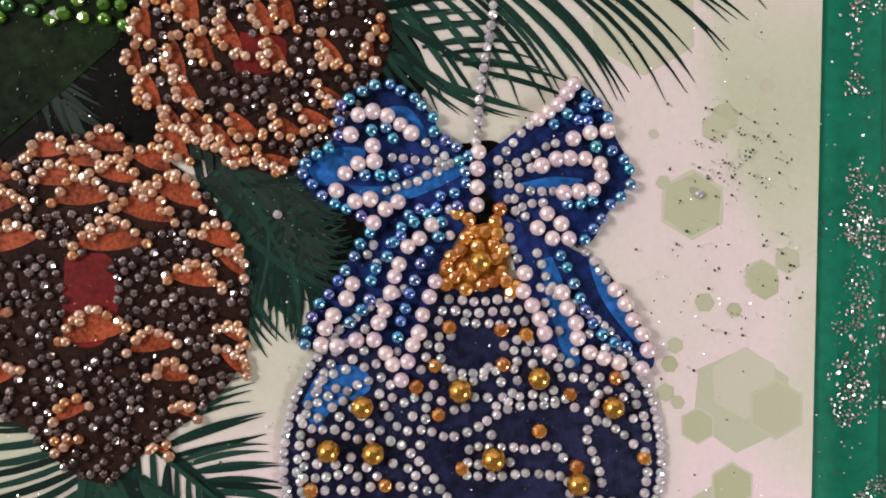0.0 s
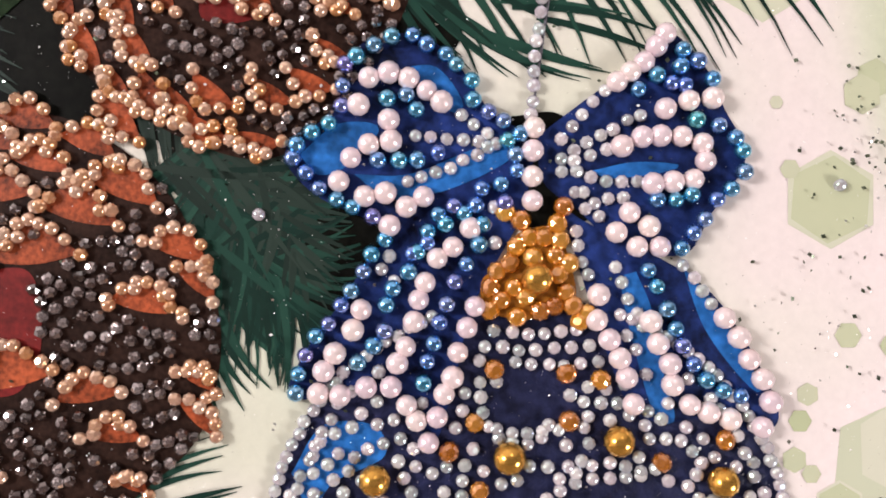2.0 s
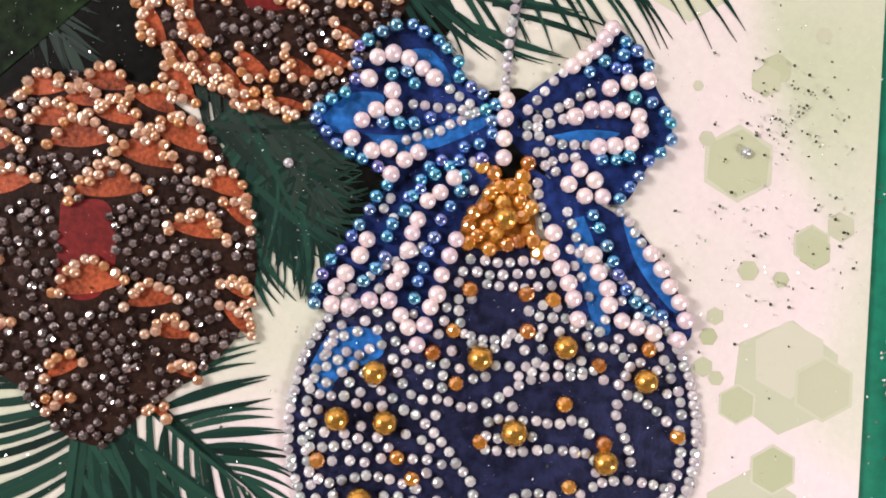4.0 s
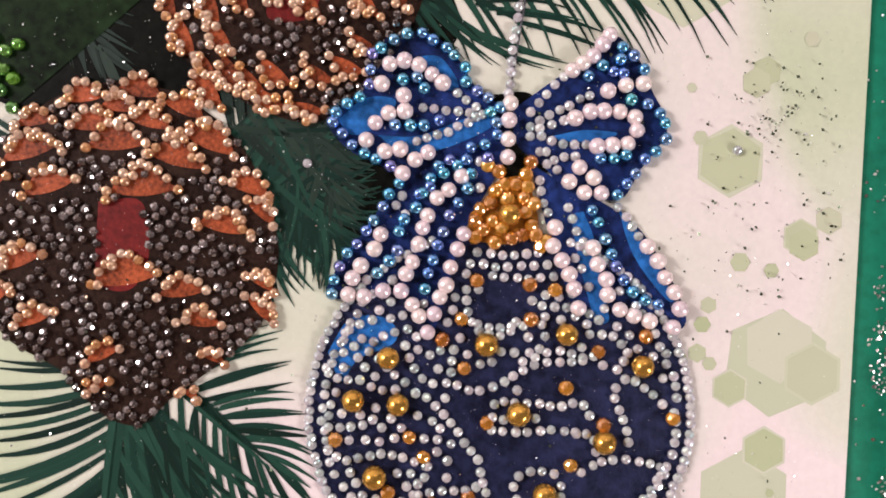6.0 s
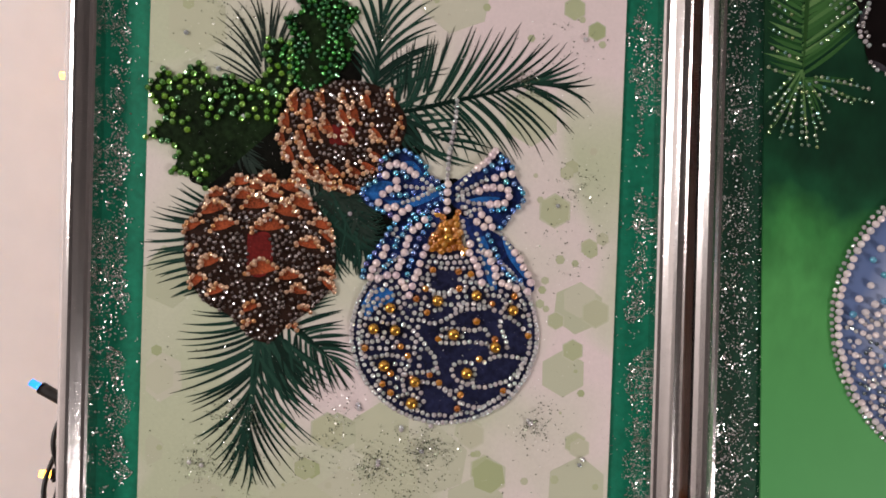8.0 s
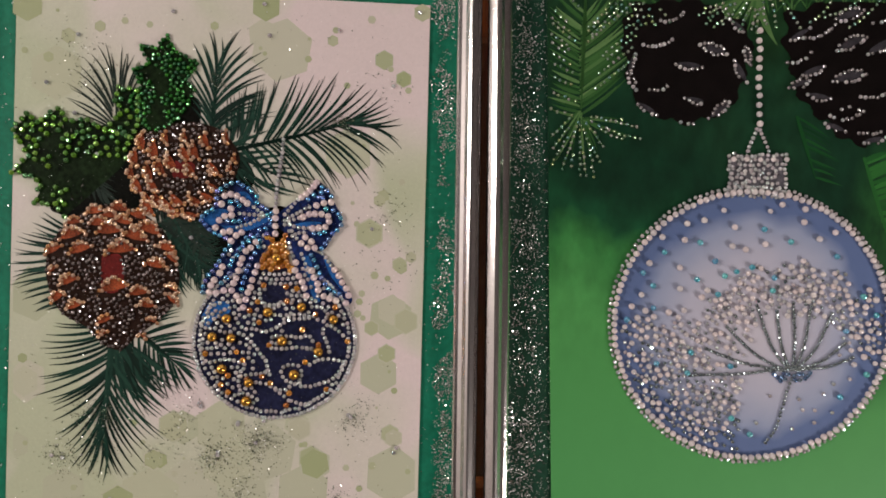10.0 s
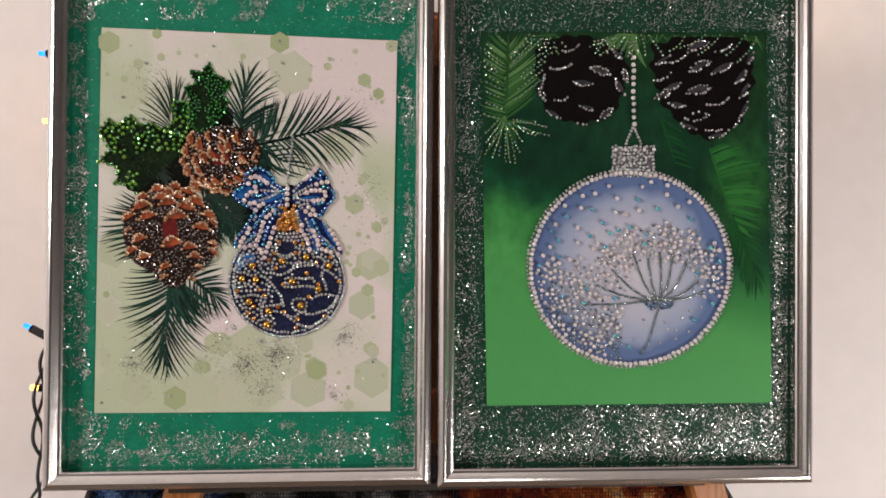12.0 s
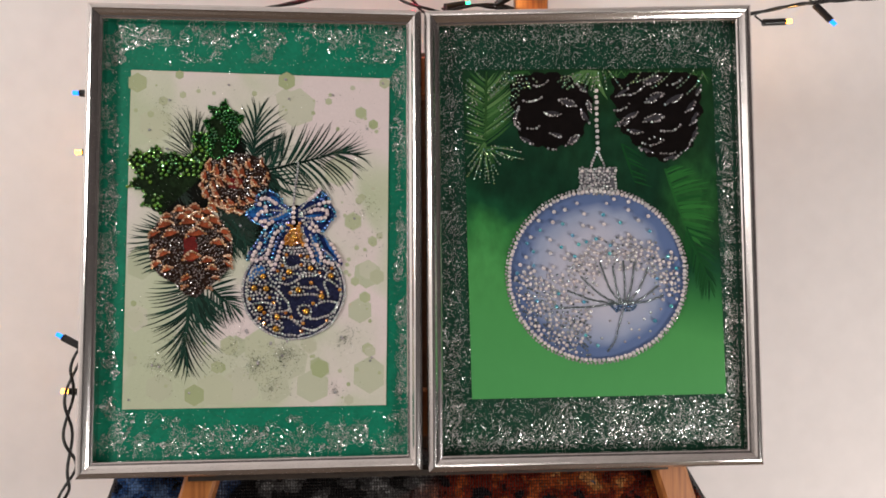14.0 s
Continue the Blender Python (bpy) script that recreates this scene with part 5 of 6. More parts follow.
frond(M_TWIG, [(141.7, 222.1), (147.0, 204.7), (150.6, 194.2)], [(157.7, 211.7), (161.2, 201.2), (163.0, 190.7)], 10, (0.0, 1.0), 0.05, 1.2)
for mat in (M_SPRAY, M_TWIG):
    part("twig_print", STROKES[mat.name][0], mat, right, "dim green printed twig out of focus", kind="stuff")
needle(STROKES[M_FIR.name][0], *[(123.9, 274.3), (132.4, 253.5)], -0.12, 4.0, -0.00068)
fir_bm = STROKES[M_FIR.name][0]
for k in range(60):
    stroke(fir_bm, RNG.uniform(130, 205), 274.0, RNG.uniform(-2.5, -0.7), RNG.uniform(5, 12), 0.8, 0.1, -0.00062 - 0.000001 * k)
fir = part("fir_print", fir_bm, M_FIR, right, "light green painted fir needles set with small stones", kind="stuff")
for kind, _, step, a, c, b, s0 in GEMS:
    n = max(2, int((b - a).length * (1 - s0) / step))
    for k in range(n + 1):
        t = s0 + (1 - s0) * k / n
        p = a * (1 - t) ** 2 + c * 2 * t * (1 - t) + b * t * t
        if p.x > 31.5 and p.y < 273.5 and all((p.x - x) ** 2 + (p.y - z) ** 2 > 2.2 for x, z, r in TAKEN[-400:]):
            bead(kind, fir, p.x, p.y, 0.2)
for a, b in zip(FIR_TWIGS[::2], FIR_TWIGS[1::2]):
    chain("firbead", fir, [a, ((a[0] + b[0]) / 2 + 0.8, (a[1] + b[1]) / 2 - 0.6), b], 2.6)


def jagged(shape):
    """An outline of ragged scales."""
    cx, cz = sum(p[0] for p in shape) / len(shape), sum(p[1] for p in shape) / len(shape)
    return [(cx + (x - cx) * s, min(273.0, cz + (z - cz) * s)) for k, (x, z) in enumerate(shape) for s in (1 + 0.045 * math.sin(k * 0.62) + 0.03 * math.sin(k * 0.27 + 1) + RNG.uniform(-0.015, 0.015),)]


def dark_cone(shape, arcs, seed):
    ob = part("cone_print", flat(bmesh.new(), metres(jagged(rounded(shape))), -0.00070 - 0.00001 * seed), M_CONE_R, right,
              "black brown pine cone with scales edged in silver stones")
    bm = bmesh.new()
    for k, (x, z, w, tilt) in enumerate(arcs):
        c, s = math.cos(radians(tilt)), math.sin(radians(tilt))
        lens = [(0.46 * w * math.cos(6.28319 * i / 12), 0.11 * w * math.sin(6.28319 * i / 12)) for i in range(12)]
        if k % 3:
            flat(bm, metres([(x + u * c - v * s, z + 0.4 + u * s + v * c) for u, v in lens]), -0.00078 - 0.000002 * k)
        n = max(3, round(w / 1.9))
        for i in range(n + 1):
            u, v = w * (-0.5 + i / n), -0.15 * w * math.cos(3.1416 * (i / n - 0.5))
            if RNG.random() < 0.86:
                bead("pewter" if RNG.random() < 0.65 else "silver", ob, x + u * c - v * s, z + u * s + v * c, 0.25, -0.0008)
            if k % 4 == 1 and 0 < i < n and RNG.random() < 0.8:
                bead("pewter", ob, x + u * c + 0.9 * v * s, z + 0.8 + u * s - 0.9 * v * c, 0.25, -0.0008)
    part("scale_print", bm, M_DIM_INK, ob, "dim grey painted scales")


dark_cone(CONE_R_A, ARCS_A, 1)
dark_cone(CONE_R_B, ARCS_B, 2)

cord = part("cap_print", flat(bmesh.new(), metres(CAP_R), -0.00074), M_GREY_INK, right, "bauble cap and cord of silver stones")
chain("white", cord, CORD_R, 4.1)
tip = CORD_R[-1]
for sx in (-1, 1):
    chain("silver", cord, [(tip[0] + 0.6 * sx, tip[1] - 2.5), (tip[0] + 2.2 * sx, tip[1] - 6), (tip[0] + 4.6 * sx, tip[1] - 12)], 2.1)
x0, x1 = min(p[0] for p in CAP_R), max(p[0] for p in CAP_R)
z0, z1 = min(p[1] for p in CAP_R), max(p[1] for p in CAP_R)
for i in range(14):
    for j in range(10):
        x, z = x0 + 0.6 + (x1 - x0 - 1.2) * i / 13, z1 - 0.8 - (z1 - z0 - 1) * j / 9
        if j == 1 and i % 3 == 1:
            bead("seed", cord, x, z, 0.1, -0.0012)
        elif RNG.random() < 0.88:
            bead("silver", cord, x, z, 0.42, -0.0008)

for k in range(124):
    a = 6.28319 * k / 124
    bead("white", pale, PALE_X + PALE_RX * math.cos(a), PALE_Z + PALE_RZ * math.sin(a), 0.12)
for k in range(150):
    a = 6.28319 * (k + 0.5) / 150
    bead("silver", pale, PALE_X + (PALE_RX + 2.1) * math.cos(a), PALE_Z + (PALE_RZ + 2.1) * math.sin(a), 0.2)
ux, uz = UMBEL[0]
for x, z in RAY_ENDS:
    side = 1 if x > ux else -1
    chain("slate", pale, [(ux + 0.12 * (x - ux), uz + 1.5), (ux + 0.55 * (x - ux) + 0.8 * side, uz + 0.42 * (z - uz)), (x, z)], 1.55)
chain("slate", pale, STALK, 1.9)
fill("deep", pale, [(ux - 11, uz + 2), (ux + 11, uz + 2.5), (ux + 5, uz - 4), (ux - 5, uz - 4)], 34, 1.5, 31)


def ball_part(x, z, r=0.95):
    return math.hypot((x - PALE_X) / PALE_RX, (z - PALE_Z) / PALE_RZ) < r


def crown(x, z):
    """The cloud of florets: a band over the rays and the lower half on one side, with a frayed edge."""
    fray = 7 * noise.noise((x * 0.16, 3.5, z * 0.16)) + 4 * noise.noise((x * 0.5, 1.5, z * 0.5))
    d = math.hypot((x - ux) / 1.12, z - uz) + fray
    return ball_part(x, z) and ((27 < d < 46 and z > uz + 3 and x < ux + 47) or (x + fray < ux - 24 - 0.25 * (uz - z) and -30 < z - uz + fray < 22))


dots("teal", pale, [(98.2, 165.7), (82.4, 161.2), (105.3, 157.7), (73.3, 151.8), (77.5, 146.6), (97.5, 149.4), (109.5, 150.8), (114.8, 152.8), (121.9, 154.9), (106.7, 142.7), (78.2, 136.5), (127.2, 172.1), (139.2, 166.2), (159.9, 159.9), (131.8, 149.7), (131.1, 144.5), (172.4, 142.0), (178.1, 133.9), (94.4, 116.9), (79.3, 112.1), (93.3, 107.9), (112.4, 110.6), (112.7, 87.9), (162.4, 97.0), (174.2, 107.2), (121.6, 80.8), (164.5, 126.5), (65.9, 131.3)])
dots("white", pale, [(81.7, 168.2), (91.6, 166.8), (100.3, 175.2), (92.3, 174.1), (113.7, 172.4), (75.8, 156.7), (89.4, 154.6), (89.4, 145.2), (72.3, 142.8), (68.4, 137.5), (135.3, 182.6), (145.3, 180.9), (144.5, 174.9), (158.8, 170.4), (152.0, 167.6), (127.5, 165.1), (139.6, 155.3), (143.9, 150.8), (118.7, 162.6), (112.7, 164.0), (102.1, 144.5), (99.3, 141.3), (111.6, 141.3), (91.2, 135.8), (84.5, 134.4), (74.0, 135.4), (77.9, 133.0), (70.5, 132.3), (117.7, 137.1), (137.5, 145.9), (127.2, 141.7), (144.2, 144.8), (149.5, 142.7), (158.4, 146.2), (174.8, 144.8), (178.1, 140.9), (173.1, 137.4), (166.6, 139.5), (160.9, 137.4), (151.7, 148.6), (135.3, 151.1), (143.9, 134.3), (174.5, 118.8), (172.4, 114.9), (169.5, 123.7), (174.2, 123.7)])
fill("seed", pale, ring, 190, 2.5, 41, crown)
fill("slate", pale, ring, 60, 2.0, 49, crown)
fill("silver", pale, ring, 200, 1.65, 42, crown)
fill("slate", pale, ring, 130, 1.6, 46, lambda x, z: ball_part(x, z) and x < ux - 24 and z < uz + 2 and x + z + 6 * noise.noise((x * 0.2, 7.5, z * 0.2)) < ux + uz - 26)
fill("silver", pale, ring, 22, 5.0, 47, lambda x, z: ball_part(x, z, 0.92) and z < uz + 4 and x > ux - 28)
fill("seed", pale, ring, 14, 6.0, 48, lambda x, z: ball_part(x, z, 0.9) and z > uz + 30)


# ---- glitter: thousands of tiny tilted flakes ----
M_GLITTER = surface("silver_glitter", (0.80, 0.79, 0.78), 0.07, 1.0, vary=0.05, size=50)
nodes, links = M_GLITTER.node_tree.nodes, M_GLITTER.node_tree.links
each, dull = nodes.new("ShaderNodeNewGeometry"), nodes.new("ShaderNodeMapRange")
dull.inputs[3].default_value, dull.inputs[4].default_value = 0.08, 0.42
links.new(each.outputs["Random Per Island"], dull.inputs[0])
links.new(dull.outputs[0], nodes["Principled BSDF"].inputs["Roughness"])
M_DARK_SPECK = surface("dark_glitter", (0.10, 0.12, 0.08), 0.3, 0.8, vary=0.3, size=200)


def flakes(name, parent, places, size, tilt, mat, seed, label, y=-0.0006):
    """Four-cornered flakes, one to each place (x, z), tilted at random."""
    rng = np.random.default_rng(seed)
    n = len(places)
    p = np.array(places)
    normal = np.stack([rng.normal(0, tilt, n), -np.ones(n), rng.normal(0, tilt, n)], 1)
    normal /= np.linalg.norm(normal, axis=1, keepdims=True)
    turn = rng.uniform(0, 6.28, n)
    u = np.stack([np.cos(turn), np.zeros(n), np.sin(turn)], 1)
    u -= normal * (u * normal).sum(1, keepdims=True)
    u /= np.linalg.norm(u, axis=1, keepdims=True)
    v = np.cross(normal, u)
    r = rng.uniform(size * 0.5, size, n)[:, None]
    centre = np.stack([p[:, 0], y - 0.5 * r[:, 0] * tilt - rng.uniform(0, 0.0001, n), p[:, 1]], 1) - np.array(BASES[parent.name])
    corners = [centre + r * u, centre + r * v * 0.8, centre - r * u * 0.9, centre - r * v * 0.75]
    verts = np.stack(corners, 1).reshape(-1, 3)
    faces = np.arange(4 * n).reshape(-1, 4)
    me = bpy.data.meshes.new(name)
    me.from_pydata(verts.tolist(), [], faces.tolist())
    me.materials.append(mat)
    ob = new(name, me)
    ob.parent = parent
    return tagged(ob, label, kind="stuff")


def mount_places(corners, sheet, count, seed, patchy, scale):
    """Places on a mount, outside the sheet, thick in some patches and thin in others."""
    rng = random.Random(seed)
    xs, zs = [c[0] for c in corners], [c[1] for c in corners]
    out = []
    while len(out) < count:
        x, z = rng.uniform(min(xs) + 0.0115, max(xs) - 0.0115), rng.uniform(min(zs) + 0.0115, max(zs) - 0.0115)
        if inside(x, z, sheet):
            continue
        edge = min(abs(x - min(xs)), abs(x - max(xs)), abs(z - min(zs)), abs(z - max(zs)))
        s = noise.noise((x * scale, seed, z * scale)) + 0.6 * noise.noise((x * scale * 3, seed, z * scale * 3)) + 0.35 * math.sin(min(1, (edge - 0.011) / 0.02) * 3.1) - 0.22
        sx, sz = [c[0] for c in sheet], [c[1] for c in sheet]
        near = max(min(sx) - x, x - max(sx), min(sz) - z, z - max(sz))
        if patchy > 0.5:
            # a bare margin round the print, and a bare strip of card laid across one side
            s -= 0.9 * max(0, 1 - near / 0.006)
            if x > max(sx):
                s += 0.2
            if x > max(sx) - 0.004 and 0.177 < z < 0.190:
                s -= 0.8
        else:
            # flakes thicken to the lower right, standing in for the lamp's sparkle there
            s += 1.6 * (x - 0.12) - 1.3 * (z - 0.12) - 0.8 * max(0, 1 - near / 0.004)
        if rng.random() < max(0.015 if patchy > 0.5 else 0.15, min(1, 0.5 + (s - 0.08) * 3.2 * patchy)):
            out.append((x, z))
    return out


flakes("glitter", left, mount_places(LEFT, LEFT_SHEET, 11000, 3, 1.0, 62), 0.00036, 0.34, M_GLITTER, 1, "silver glitter in patches", 0.0006)
flakes("glitter", left, mount_places(LEFT, LEFT_SHEET, 4500, 4, 1.0, 62), 0.00052, 0.30, M_GLITTER, 7, "coarse silver glitter in patches", 0.0005)
M_DULL = surface("dull_glitter", (0.34, 0.33, 0.31), 0.5, 0.55, vary=0.5, size=900)
flakes("glitter", left, mount_places(LEFT, LEFT_SHEET, 15000, 3, 1.0, 62), 0.00036, 0.30, M_DULL, 21, "dull grey glitter in patches", 0.00064)
flakes("glitter", right, mount_places(RIGHT, RIGHT_SHEET, 9000, 7, 0.3, 40), 0.00028, 0.30, M_DULL, 22, "dull grey glitter dusted over", 0.00064)
flakes("glitter", right, mount_places(RIGHT, RIGHT_SHEET, 15000, 7, 0.3, 40), 0.00034, 0.30, M_GLITTER, 2, "fine silver glitter dusted over", 0.0006)
flakes("glitter", right, mount_places(RIGHT, RIGHT_SHEET, 8000, 8, 0.3, 55), 0.00052, 0.24, M_GLITTER, 6, "coarse silver glitter dusted over", 0.0005)
rng = random.Random(9)
spots, pale_spots = [], []
for x, z, r, n in GLITTER_SPOTS + GLITTER_CLUMPS:
    for k in range(n):
        (spots if k % 3 else pale_spots).append((0.001 * (x + rng.gauss(0, 0.5 * r)), 0.001 * (z + rng.gauss(0, 0.5 * r))))
for k in range(900):
    p = (rng.uniform(-0.199, -0.03), rng.uniform(0.05, 0.265))
    (spots if k % 3 == 0 else pale_spots).append(p)
spots, pale_spots = ([p for p in s if inside(p[0], p[1], LEFT_SHEET)] for s in (spots, pale_spots))
flakes("glitter", left, spots[::2], 0.00046, 0.5, M_DARK_SPECK, 4, "dark glitter specks on the print", -0.0009)
dust = [p for p in ((rng.uniform(-0.204, -0.021), rng.uniform(0.042, 0.274)) for _ in range(7000)) if inside(p[0], p[1], LEFT_SHEET)]
flakes("dust", left, dust, 0.00009, 0.3, M_GLITTER, 12, "fine pale dust over the print", -0.00105)
flakes("glitter", left, pale_spots[::2], 0.00032, 0.35, M_GLITTER, 5, "silver specks on the print", -0.0009)


# ---- easel, beaded panel under the pictures ----
def bar(bm, a, b, wide, deep):
    """A squared wooden bar from a to b with eased edges."""
    a, b = Vector(a), Vector(b)
    d = (b - a).normalized()
    u = Vector((0, 1, 0)).cross(d).normalized()
    w = d.cross(u)
    e = 0.12 * min(wide, deep)
    ring = [(-wide / 2 + e, -deep / 2), (wide / 2 - e, -deep / 2), (wide / 2, -deep / 2 + e), (wide / 2, deep / 2 - e),
            (wide / 2 - e, deep / 2), (-wide / 2 + e, deep / 2), (-wide / 2, deep / 2 - e), (-wide / 2, -deep / 2 + e)]
    ends = [[bm.verts.new(c + u * p + w * q) for p, q in ring] for c in (a, b)]
    for k in range(8):
        bm.faces.new((ends[0][k], ends[0][(k + 1) % 8], ends[1][(k + 1) % 8], ends[1][k]))
    bm.faces.new(ends[0][::-1])
    bm.faces.new(ends[1])
    bmesh.ops.recalc_face_normals(bm, faces=bm.faces)
    return bm


def wood_material():
    m, n, l, b = material("orange_pine")
    tex, mp, grain = n.new("ShaderNodeTexCoord"), n.new("ShaderNodeMapping"), n.new("ShaderNodeTexNoise")
    mp.inputs["Scale"].default_value = (420, 420, 14)
    grain.inputs["Scale"].default_value, grain.inputs["Detail"].default_value = 1.0, 5
    l.new(tex.outputs["Object"], mp.inputs["Vector"])
    l.new(mp.outputs[0], grain.inputs["Vector"])
    tint = ramp_of(n, [(0.3, (0.24, 0.075, 0.020)), (0.55, (0.42, 0.15, 0.040)), (0.75, (0.55, 0.25, 0.08))])
    l.new(grain.outputs[0], tint.inputs[0])
    l.new(tint.outputs[0], b.inputs["Base Color"])
    b.inputs["Roughness"].default_value, b.inputs["Coat Weight"].default_value = 0.4, 0.3
    return m


M_PINE = wood_material()
# near black, so the added ledge carries the shadow band below the pictures
M_LEDGE = surface("shadow_dark_ledge", (0.030, 0.020, 0.014), 0.6, vary=0.4, size=60)
easel = thing("easel", (0, 0.02, -0.80), "orange stained pine easel that carries both framed pictures", "easel")
part("leg", bar(bmesh.new(), (-0.387, 0.021, -0.80), (-0.065, 0.021, 0.30), 0.022, 0.018), M_PINE, easel)
part("leg", bar(bmesh.new(), (0.412, 0.021, -0.80), (0.084, 0.021, 0.30), 0.022, 0.018), M_PINE, easel)
part("crossbar", bar(bmesh.new(), (-0.15, 0.041, 0.03), (0.17, 0.041, 0.03), 0.034, 0.014), M_PINE, easel)
part("crossbar", bar(bmesh.new(), (-0.085, 0.041, 0.28), (0.11, 0.041, 0.28), 0.030, 0.014), M_PINE, easel)
part("mast", bar(bmesh.new(), (0.088, 0.052, -0.02), (0.088, 0.052, 0.356), 0.026, 0.008), M_PINE, easel, "upright pine mast")
part("back_leg", bar(bmesh.new(), (0.003, 0.062, 0.305), (0.003, 0.20, -0.80), 0.05, 0.012), M_BACK, easel, "dark stained back leg")
part("ledge", bar(bmesh.new(), (-0.16, 0.0062, -0.0044), (0.17, 0.0062, -0.0044), 0.0042, 0.0108), M_LEDGE, easel, "thin added ledge, near black like the shadow under the pictures")

panel = thing("beaded_panel", (0, 0.034, -0.10), "bead embroidered panel in black, grey, blue and rust", "embroidery")
OUTLINE = [(-0.214, 0.004), (-0.236, -0.06), (-0.254, -0.12), (0.250, -0.12), (0.220, -0.06), (0.183, 0.004)]
M_CANVAS = surface("canvas", (0.03, 0.025, 0.025), 0.8)
part("backing", flat(bmesh.new(), OUTLINE, 0.0335, 0.004), M_CANVAS, panel, "dark canvas")
for side in (OUTLINE[:3], OUTLINE[3:]):
    part("binding", tube(bmesh.new(), [(x, 0.034, z) for x, z in side], 0.0022, 7), M_CANVAS, panel, "black cord edge", True)


def seed_material():
    """Glass seed beads in blurred fields: blue and white, greys, then rust, ochre and red."""
    m, n, l, b = material("seed_beads")
    tex, sep, geo = n.new("ShaderNodeTexCoord"), n.new("ShaderNodeSeparateXYZ"), n.new("ShaderNodeNewGeometry")
    field, fine = n.new("ShaderNodeTexNoise"), n.new("ShaderNodeTexNoise")
    field.inputs["Scale"].default_value, field.inputs["Detail"].default_value = 46, 3
    fine.inputs["Scale"].default_value = 16
    l.new(tex.outputs["Object"], sep.inputs[0])
    l.new(tex.outputs["Object"], field.inputs["Vector"])
    l.new(tex.outputs["Object"], fine.inputs["Vector"])
    cold = ramp_of(n, [(0.34, (0.010, 0.012, 0.02)), (0.46, (0.03, 0.07, 0.18)), (0.54, (0.10, 0.17, 0.32)), (0.64, (0.42, 0.40, 0.42))])
    grey = ramp_of(n, [(0.36, (0.012, 0.011, 0.011)), (0.50, (0.07, 0.065, 0.065)), (0.60, (0.16, 0.15, 0.15)), (0.70, (0.36, 0.32, 0.31))])
    warm = ramp_of(n, [(0.34, (0.014, 0.010, 0.012)), (0.44, (0.13, 0.018, 0.010)), (0.54, (0.26, 0.06, 0.018)), (0.64, (0.42, 0.20, 0.07)), (0.72, (0.10, 0.11, 0.13))])
    for r in (cold, grey, warm):
        r.color_ramp.interpolation = "CONSTANT"
        l.new(field.outputs[0], r.inputs[0])
    where = n.new("ShaderNodeMath")
    where.operation = "MULTIPLY_ADD"
    where.inputs[1].default_value = 0.16
    l.new(fine.outputs[0], where.inputs[0])
    l.new(sep.outputs["X"], where.inputs[2])
    ends = []
    for lo, hi in ((-0.10, -0.05), (0.06, 0.11)):
        k = n.new("ShaderNodeMapRange")
        k.inputs[1].default_value, k.inputs[2].default_value = lo, hi
        l.new(where.outputs[0], k.inputs[0])
        ends.append(k)
    one, two = n.new("ShaderNodeMix"), n.new("ShaderNodeMix")
    for mix, k in ((one, ends[0]), (two, ends[1])):
        mix.data_type = "RGBA"
        l.new(k.outputs[0], mix.inputs["Factor"])
    l.new(cold.outputs[0], one.inputs["A"])
    l.new(grey.outputs[0], one.inputs["B"])
    l.new(one.outputs["Result"], two.inputs["A"])
    l.new(warm.outputs[0], two.inputs["B"])
    span = n.new("ShaderNodeMapRange")
    span.inputs[3].default_value, span.inputs[4].default_value = 0.6, 1.4
    l.new(geo.outputs["Random Per Island"], span.inputs[0])
    mul = n.new("ShaderNodeVectorMath")
    mul.operation = "SCALE"
    l.new(two.outputs["Result"], mul.inputs[0])
    l.new(span.outputs[0], mul.inputs["Scale"])
    l.new(mul.outputs[0], b.inputs["Base Color"])
    b.inputs["Roughness"].default_value, b.inputs["Coat Weight"].default_value = 0.16, 0.8
    return m


verts, faces = [], []
pitch = 0.00195
for row in range(34):
    for col in range(-138, 138):
        x, z = col * pitch, 0.003 - row * pitch * 1.15
        if not inside(x, z, OUTLINE):
            continue
        x, z, k = x + rng.gauss(0, 0.0001), z + rng.gauss(0, 0.0001), len(verts)
        a, c = 0.00078, 0.00098
        for y, s in ((0.0334, 1.0), (0.0324, 0.92), (0.0317, 0.5)):
            verts += [(x - a * s, y, z - c * s + 0.1), (x + a * s, y, z - c * s + 0.1), (x + a * s, y, z + c * s + 0.1), (x - a * s, y, z + c * s + 0.1)]
        for q in (0, 4):
            faces += [(k + q + i, k + q + (i + 1) % 4, k + q + 4 + (i + 1) % 4, k + q + 4 + i) for i in range(4)]
        faces.append((k + 8, k + 9, k + 10, k + 11))
me = bpy.data.meshes.new("bead_weave")
me.from_pydata([(x, y - 0.034, z) for x, y, z in verts], [], faces)
me.materials.append(seed_material())
seeds = new("bead_weave", me)
seeds.parent = panel
tagged(seeds, "rows of glass seed beads", kind="stuff")


# ---- chain of fairy lights behind the frames ----
def glow(name, colour, strength):
    m, n, l, b = material(name)
    b.inputs["Base Color"].default_value = (*colour, 1)
    b.inputs["Emission Color"].default_value, b.inputs["Emission Strength"].default_value = (*colour, 1), strength
    b.inputs["Roughness"].default_value = 0.2
    return m


M_CABLE = surface("black_cable", (0.012, 0.010, 0.010), 0.4, vary=0.3, size=200)
GLOWS = {"blue": glow("blue_glow", (0.01, 0.20, 1.0), 2.6), "yellow": glow("yellow_glow", (1.0, 0.36, 0.04), 14),
         "red": glow("red_glow", (1.0, 0.01, 0.05), 12), "green": glow("green_glow", (0.05, 1.0, 0.35), 6)}


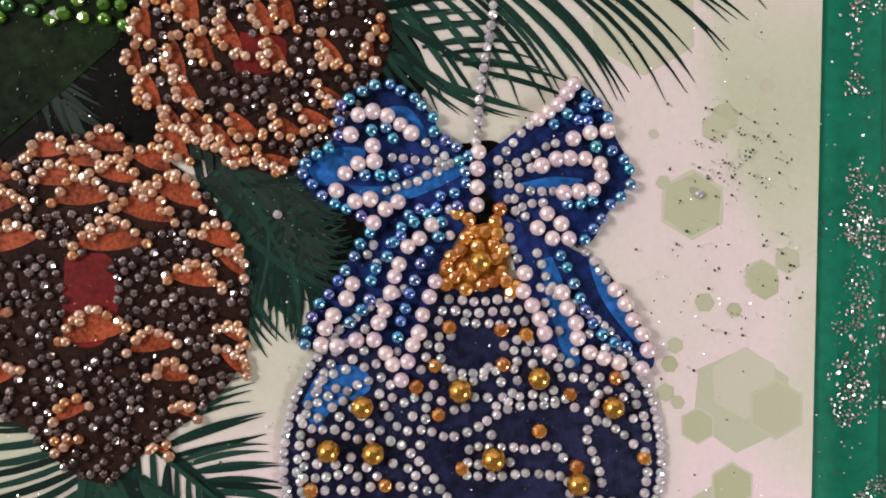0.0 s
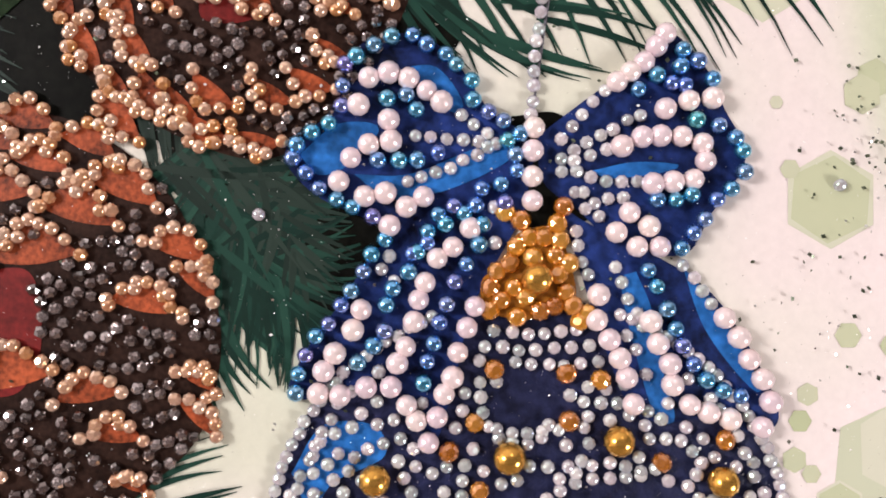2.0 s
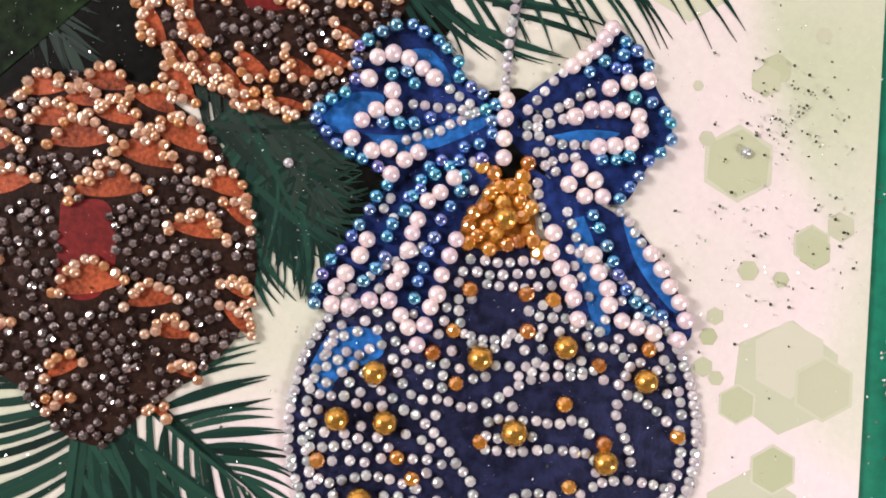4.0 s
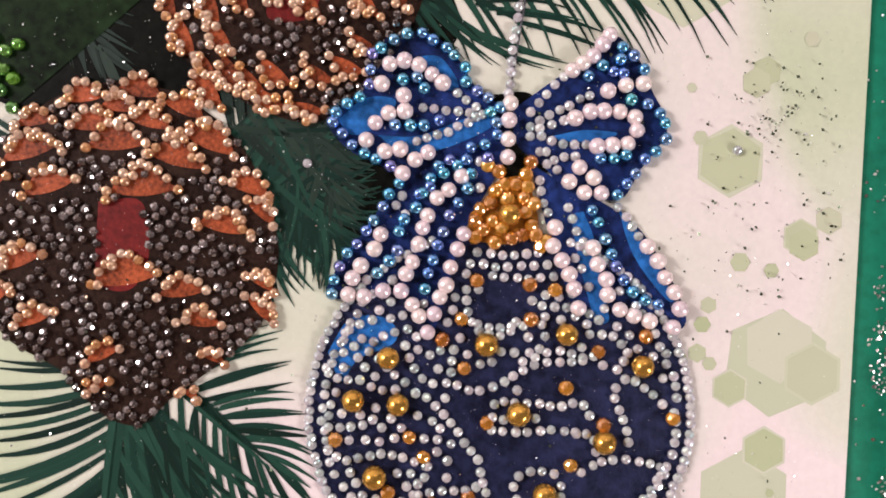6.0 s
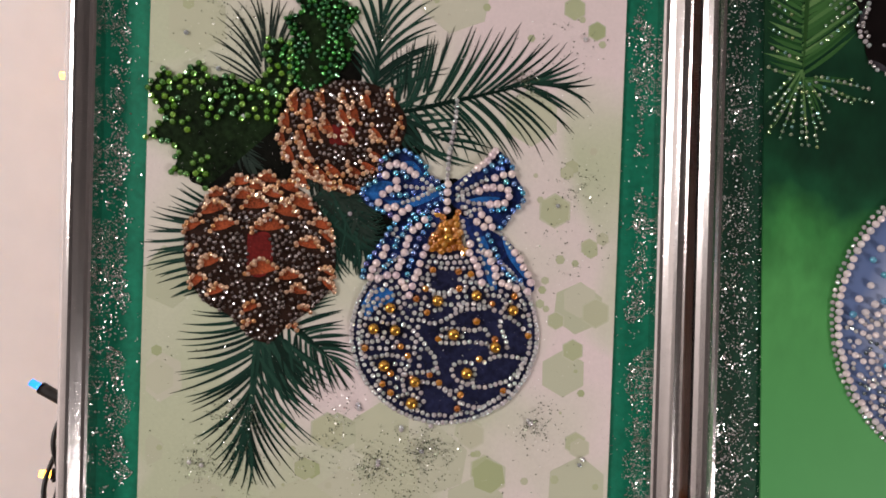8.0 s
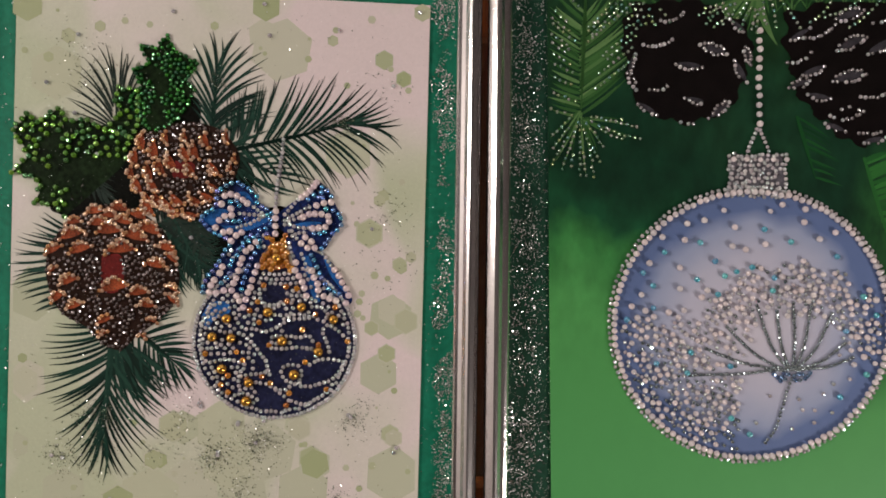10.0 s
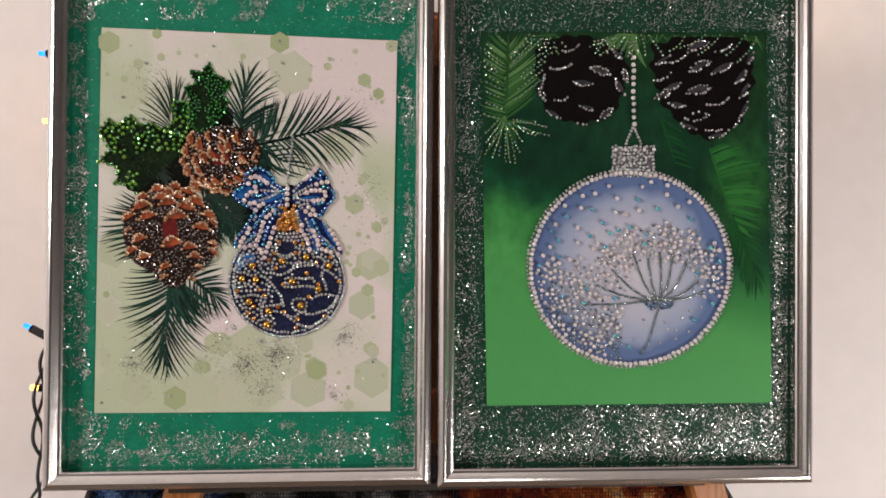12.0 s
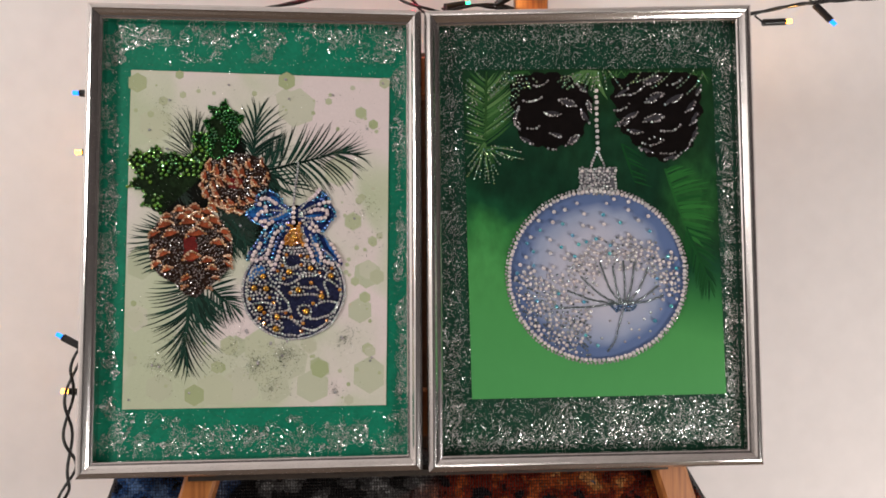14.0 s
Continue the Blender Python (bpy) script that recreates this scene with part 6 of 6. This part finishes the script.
def garland(label, path, bulbs):
    """Two twisted cables along a path, with bulbs (place, way, colour) on short sockets."""
    ob = thing("fairy_lights", path[0], label, "fairy lights", "chain of coloured lights")
    line = smooth_line(path, 0.003)
    for strand in (0, 1):
        pts = []
        for k, p in enumerate(line):
            a = 0.42 * k + 3.1416 * strand + 0.8 * math.sin(0.11 * k)
            pts.append(p + Vector((math.cos(a) * 0.0030, math.sin(a) * 0.0028, math.sin(a + 1) * 0.0012)))
        part("cable", tube(bmesh.new(), pts, 0.00115, 6), M_CABLE, ob, smooth=True)
    for place, way, colour in bulbs:
        p, d = Vector(place), Vector(way).normalized()
        socket = part("socket", tube(bmesh.new(), [p - d * 0.022, p - d * 0.021, p - d * 0.006, p - d * 0.004], 0.0027, 10), M_CABLE, ob, smooth=True)
        near = min(line, key=lambda q: (q - p + d * 0.022).length)
        part("lead", tube(bmesh.new(), [near, near.lerp(p - d * 0.030, 0.5) + Vector((0, 0.002, 0.002)), p - d * 0.0215], 0.0008, 6), M_CABLE, ob, smooth=True)
        part("bulb", tube(bmesh.new(), [p - d * 0.0042, p - d * 0.002, p, p + d * 0.001], 0.0016, 10), GLOWS[colour], socket, colour + " glowing bulb tip", True)
    return ob


for place in ((-0.272, 0.060, 0.848), (-0.263, 0.076, 1.027), (0.302, 0.082, 1.127), (0.082, 0.050, 1.150)):
    bulb_lamp("bulb_light", place, 0.004, 0.03, (1.0, 0.45, 0.12))
for place in ((-0.088, 0.058, 1.140), (-0.001, 0.062, 1.142)):
    bulb_lamp("bulb_light", place, 0.004, 0.03, (1.0, 0.05, 0.10))
garland("black cable of fairy lights beside the frame, blue and yellow",
        [(-0.232, 0.05, 0.29), (-0.238, 0.05, 0.20), (-0.244, 0.05, 0.115), (-0.259, 0.05, 0.060), (-0.262, 0.05, 0.020), (-0.259, 0.05, -0.01), (-0.270, 0.05, -0.05),
         (-0.268, 0.05, -0.14)],
        [((-0.2695, 0.05, 0.0905), (-1, 0, 0.55), "blue"), ((-0.2685, 0.056, 0.048), (-0.9, -0.25, 0.1), "yellow"), ((-0.2590, 0.05, 0.2715), (-1, 0, 0.05), "blue"),
         ((-0.2590, 0.055, 0.2275), (-0.9, -0.1, 0), "yellow")])
garland("black cable of fairy lights over the frames, several colours lit",
        [(-0.20, 0.05, 0.318), (-0.09, 0.05, 0.342), (-0.03, 0.05, 0.352), (0.012, 0.05, 0.334), (0.05, 0.05, 0.340), (0.12, 0.06, 0.334), (0.20, 0.05, 0.322), (0.262, 0.05, 0.334),
         (0.31, 0.05, 0.343), (0.372, 0.05, 0.348), (0.46, 0.05, 0.352)],
        [((0.2940, 0.05, 0.3282), (1, 0, 0.05), "yellow"), ((0.3300, 0.05, 0.3262), (0.7, 0, -0.7), "blue"), ((-0.085, 0.04, 0.342), (0.2, -0.4, -1), "red"),
         ((-0.002, 0.05, 0.346), (0.2, 0.2, -1), "red"), ((0.040, 0.06, 0.345), (0.6, 0.3, 0.2), "green"), ((0.078, 0.035, 0.346), (0.5, -0.3, 0.2), "yellow")])
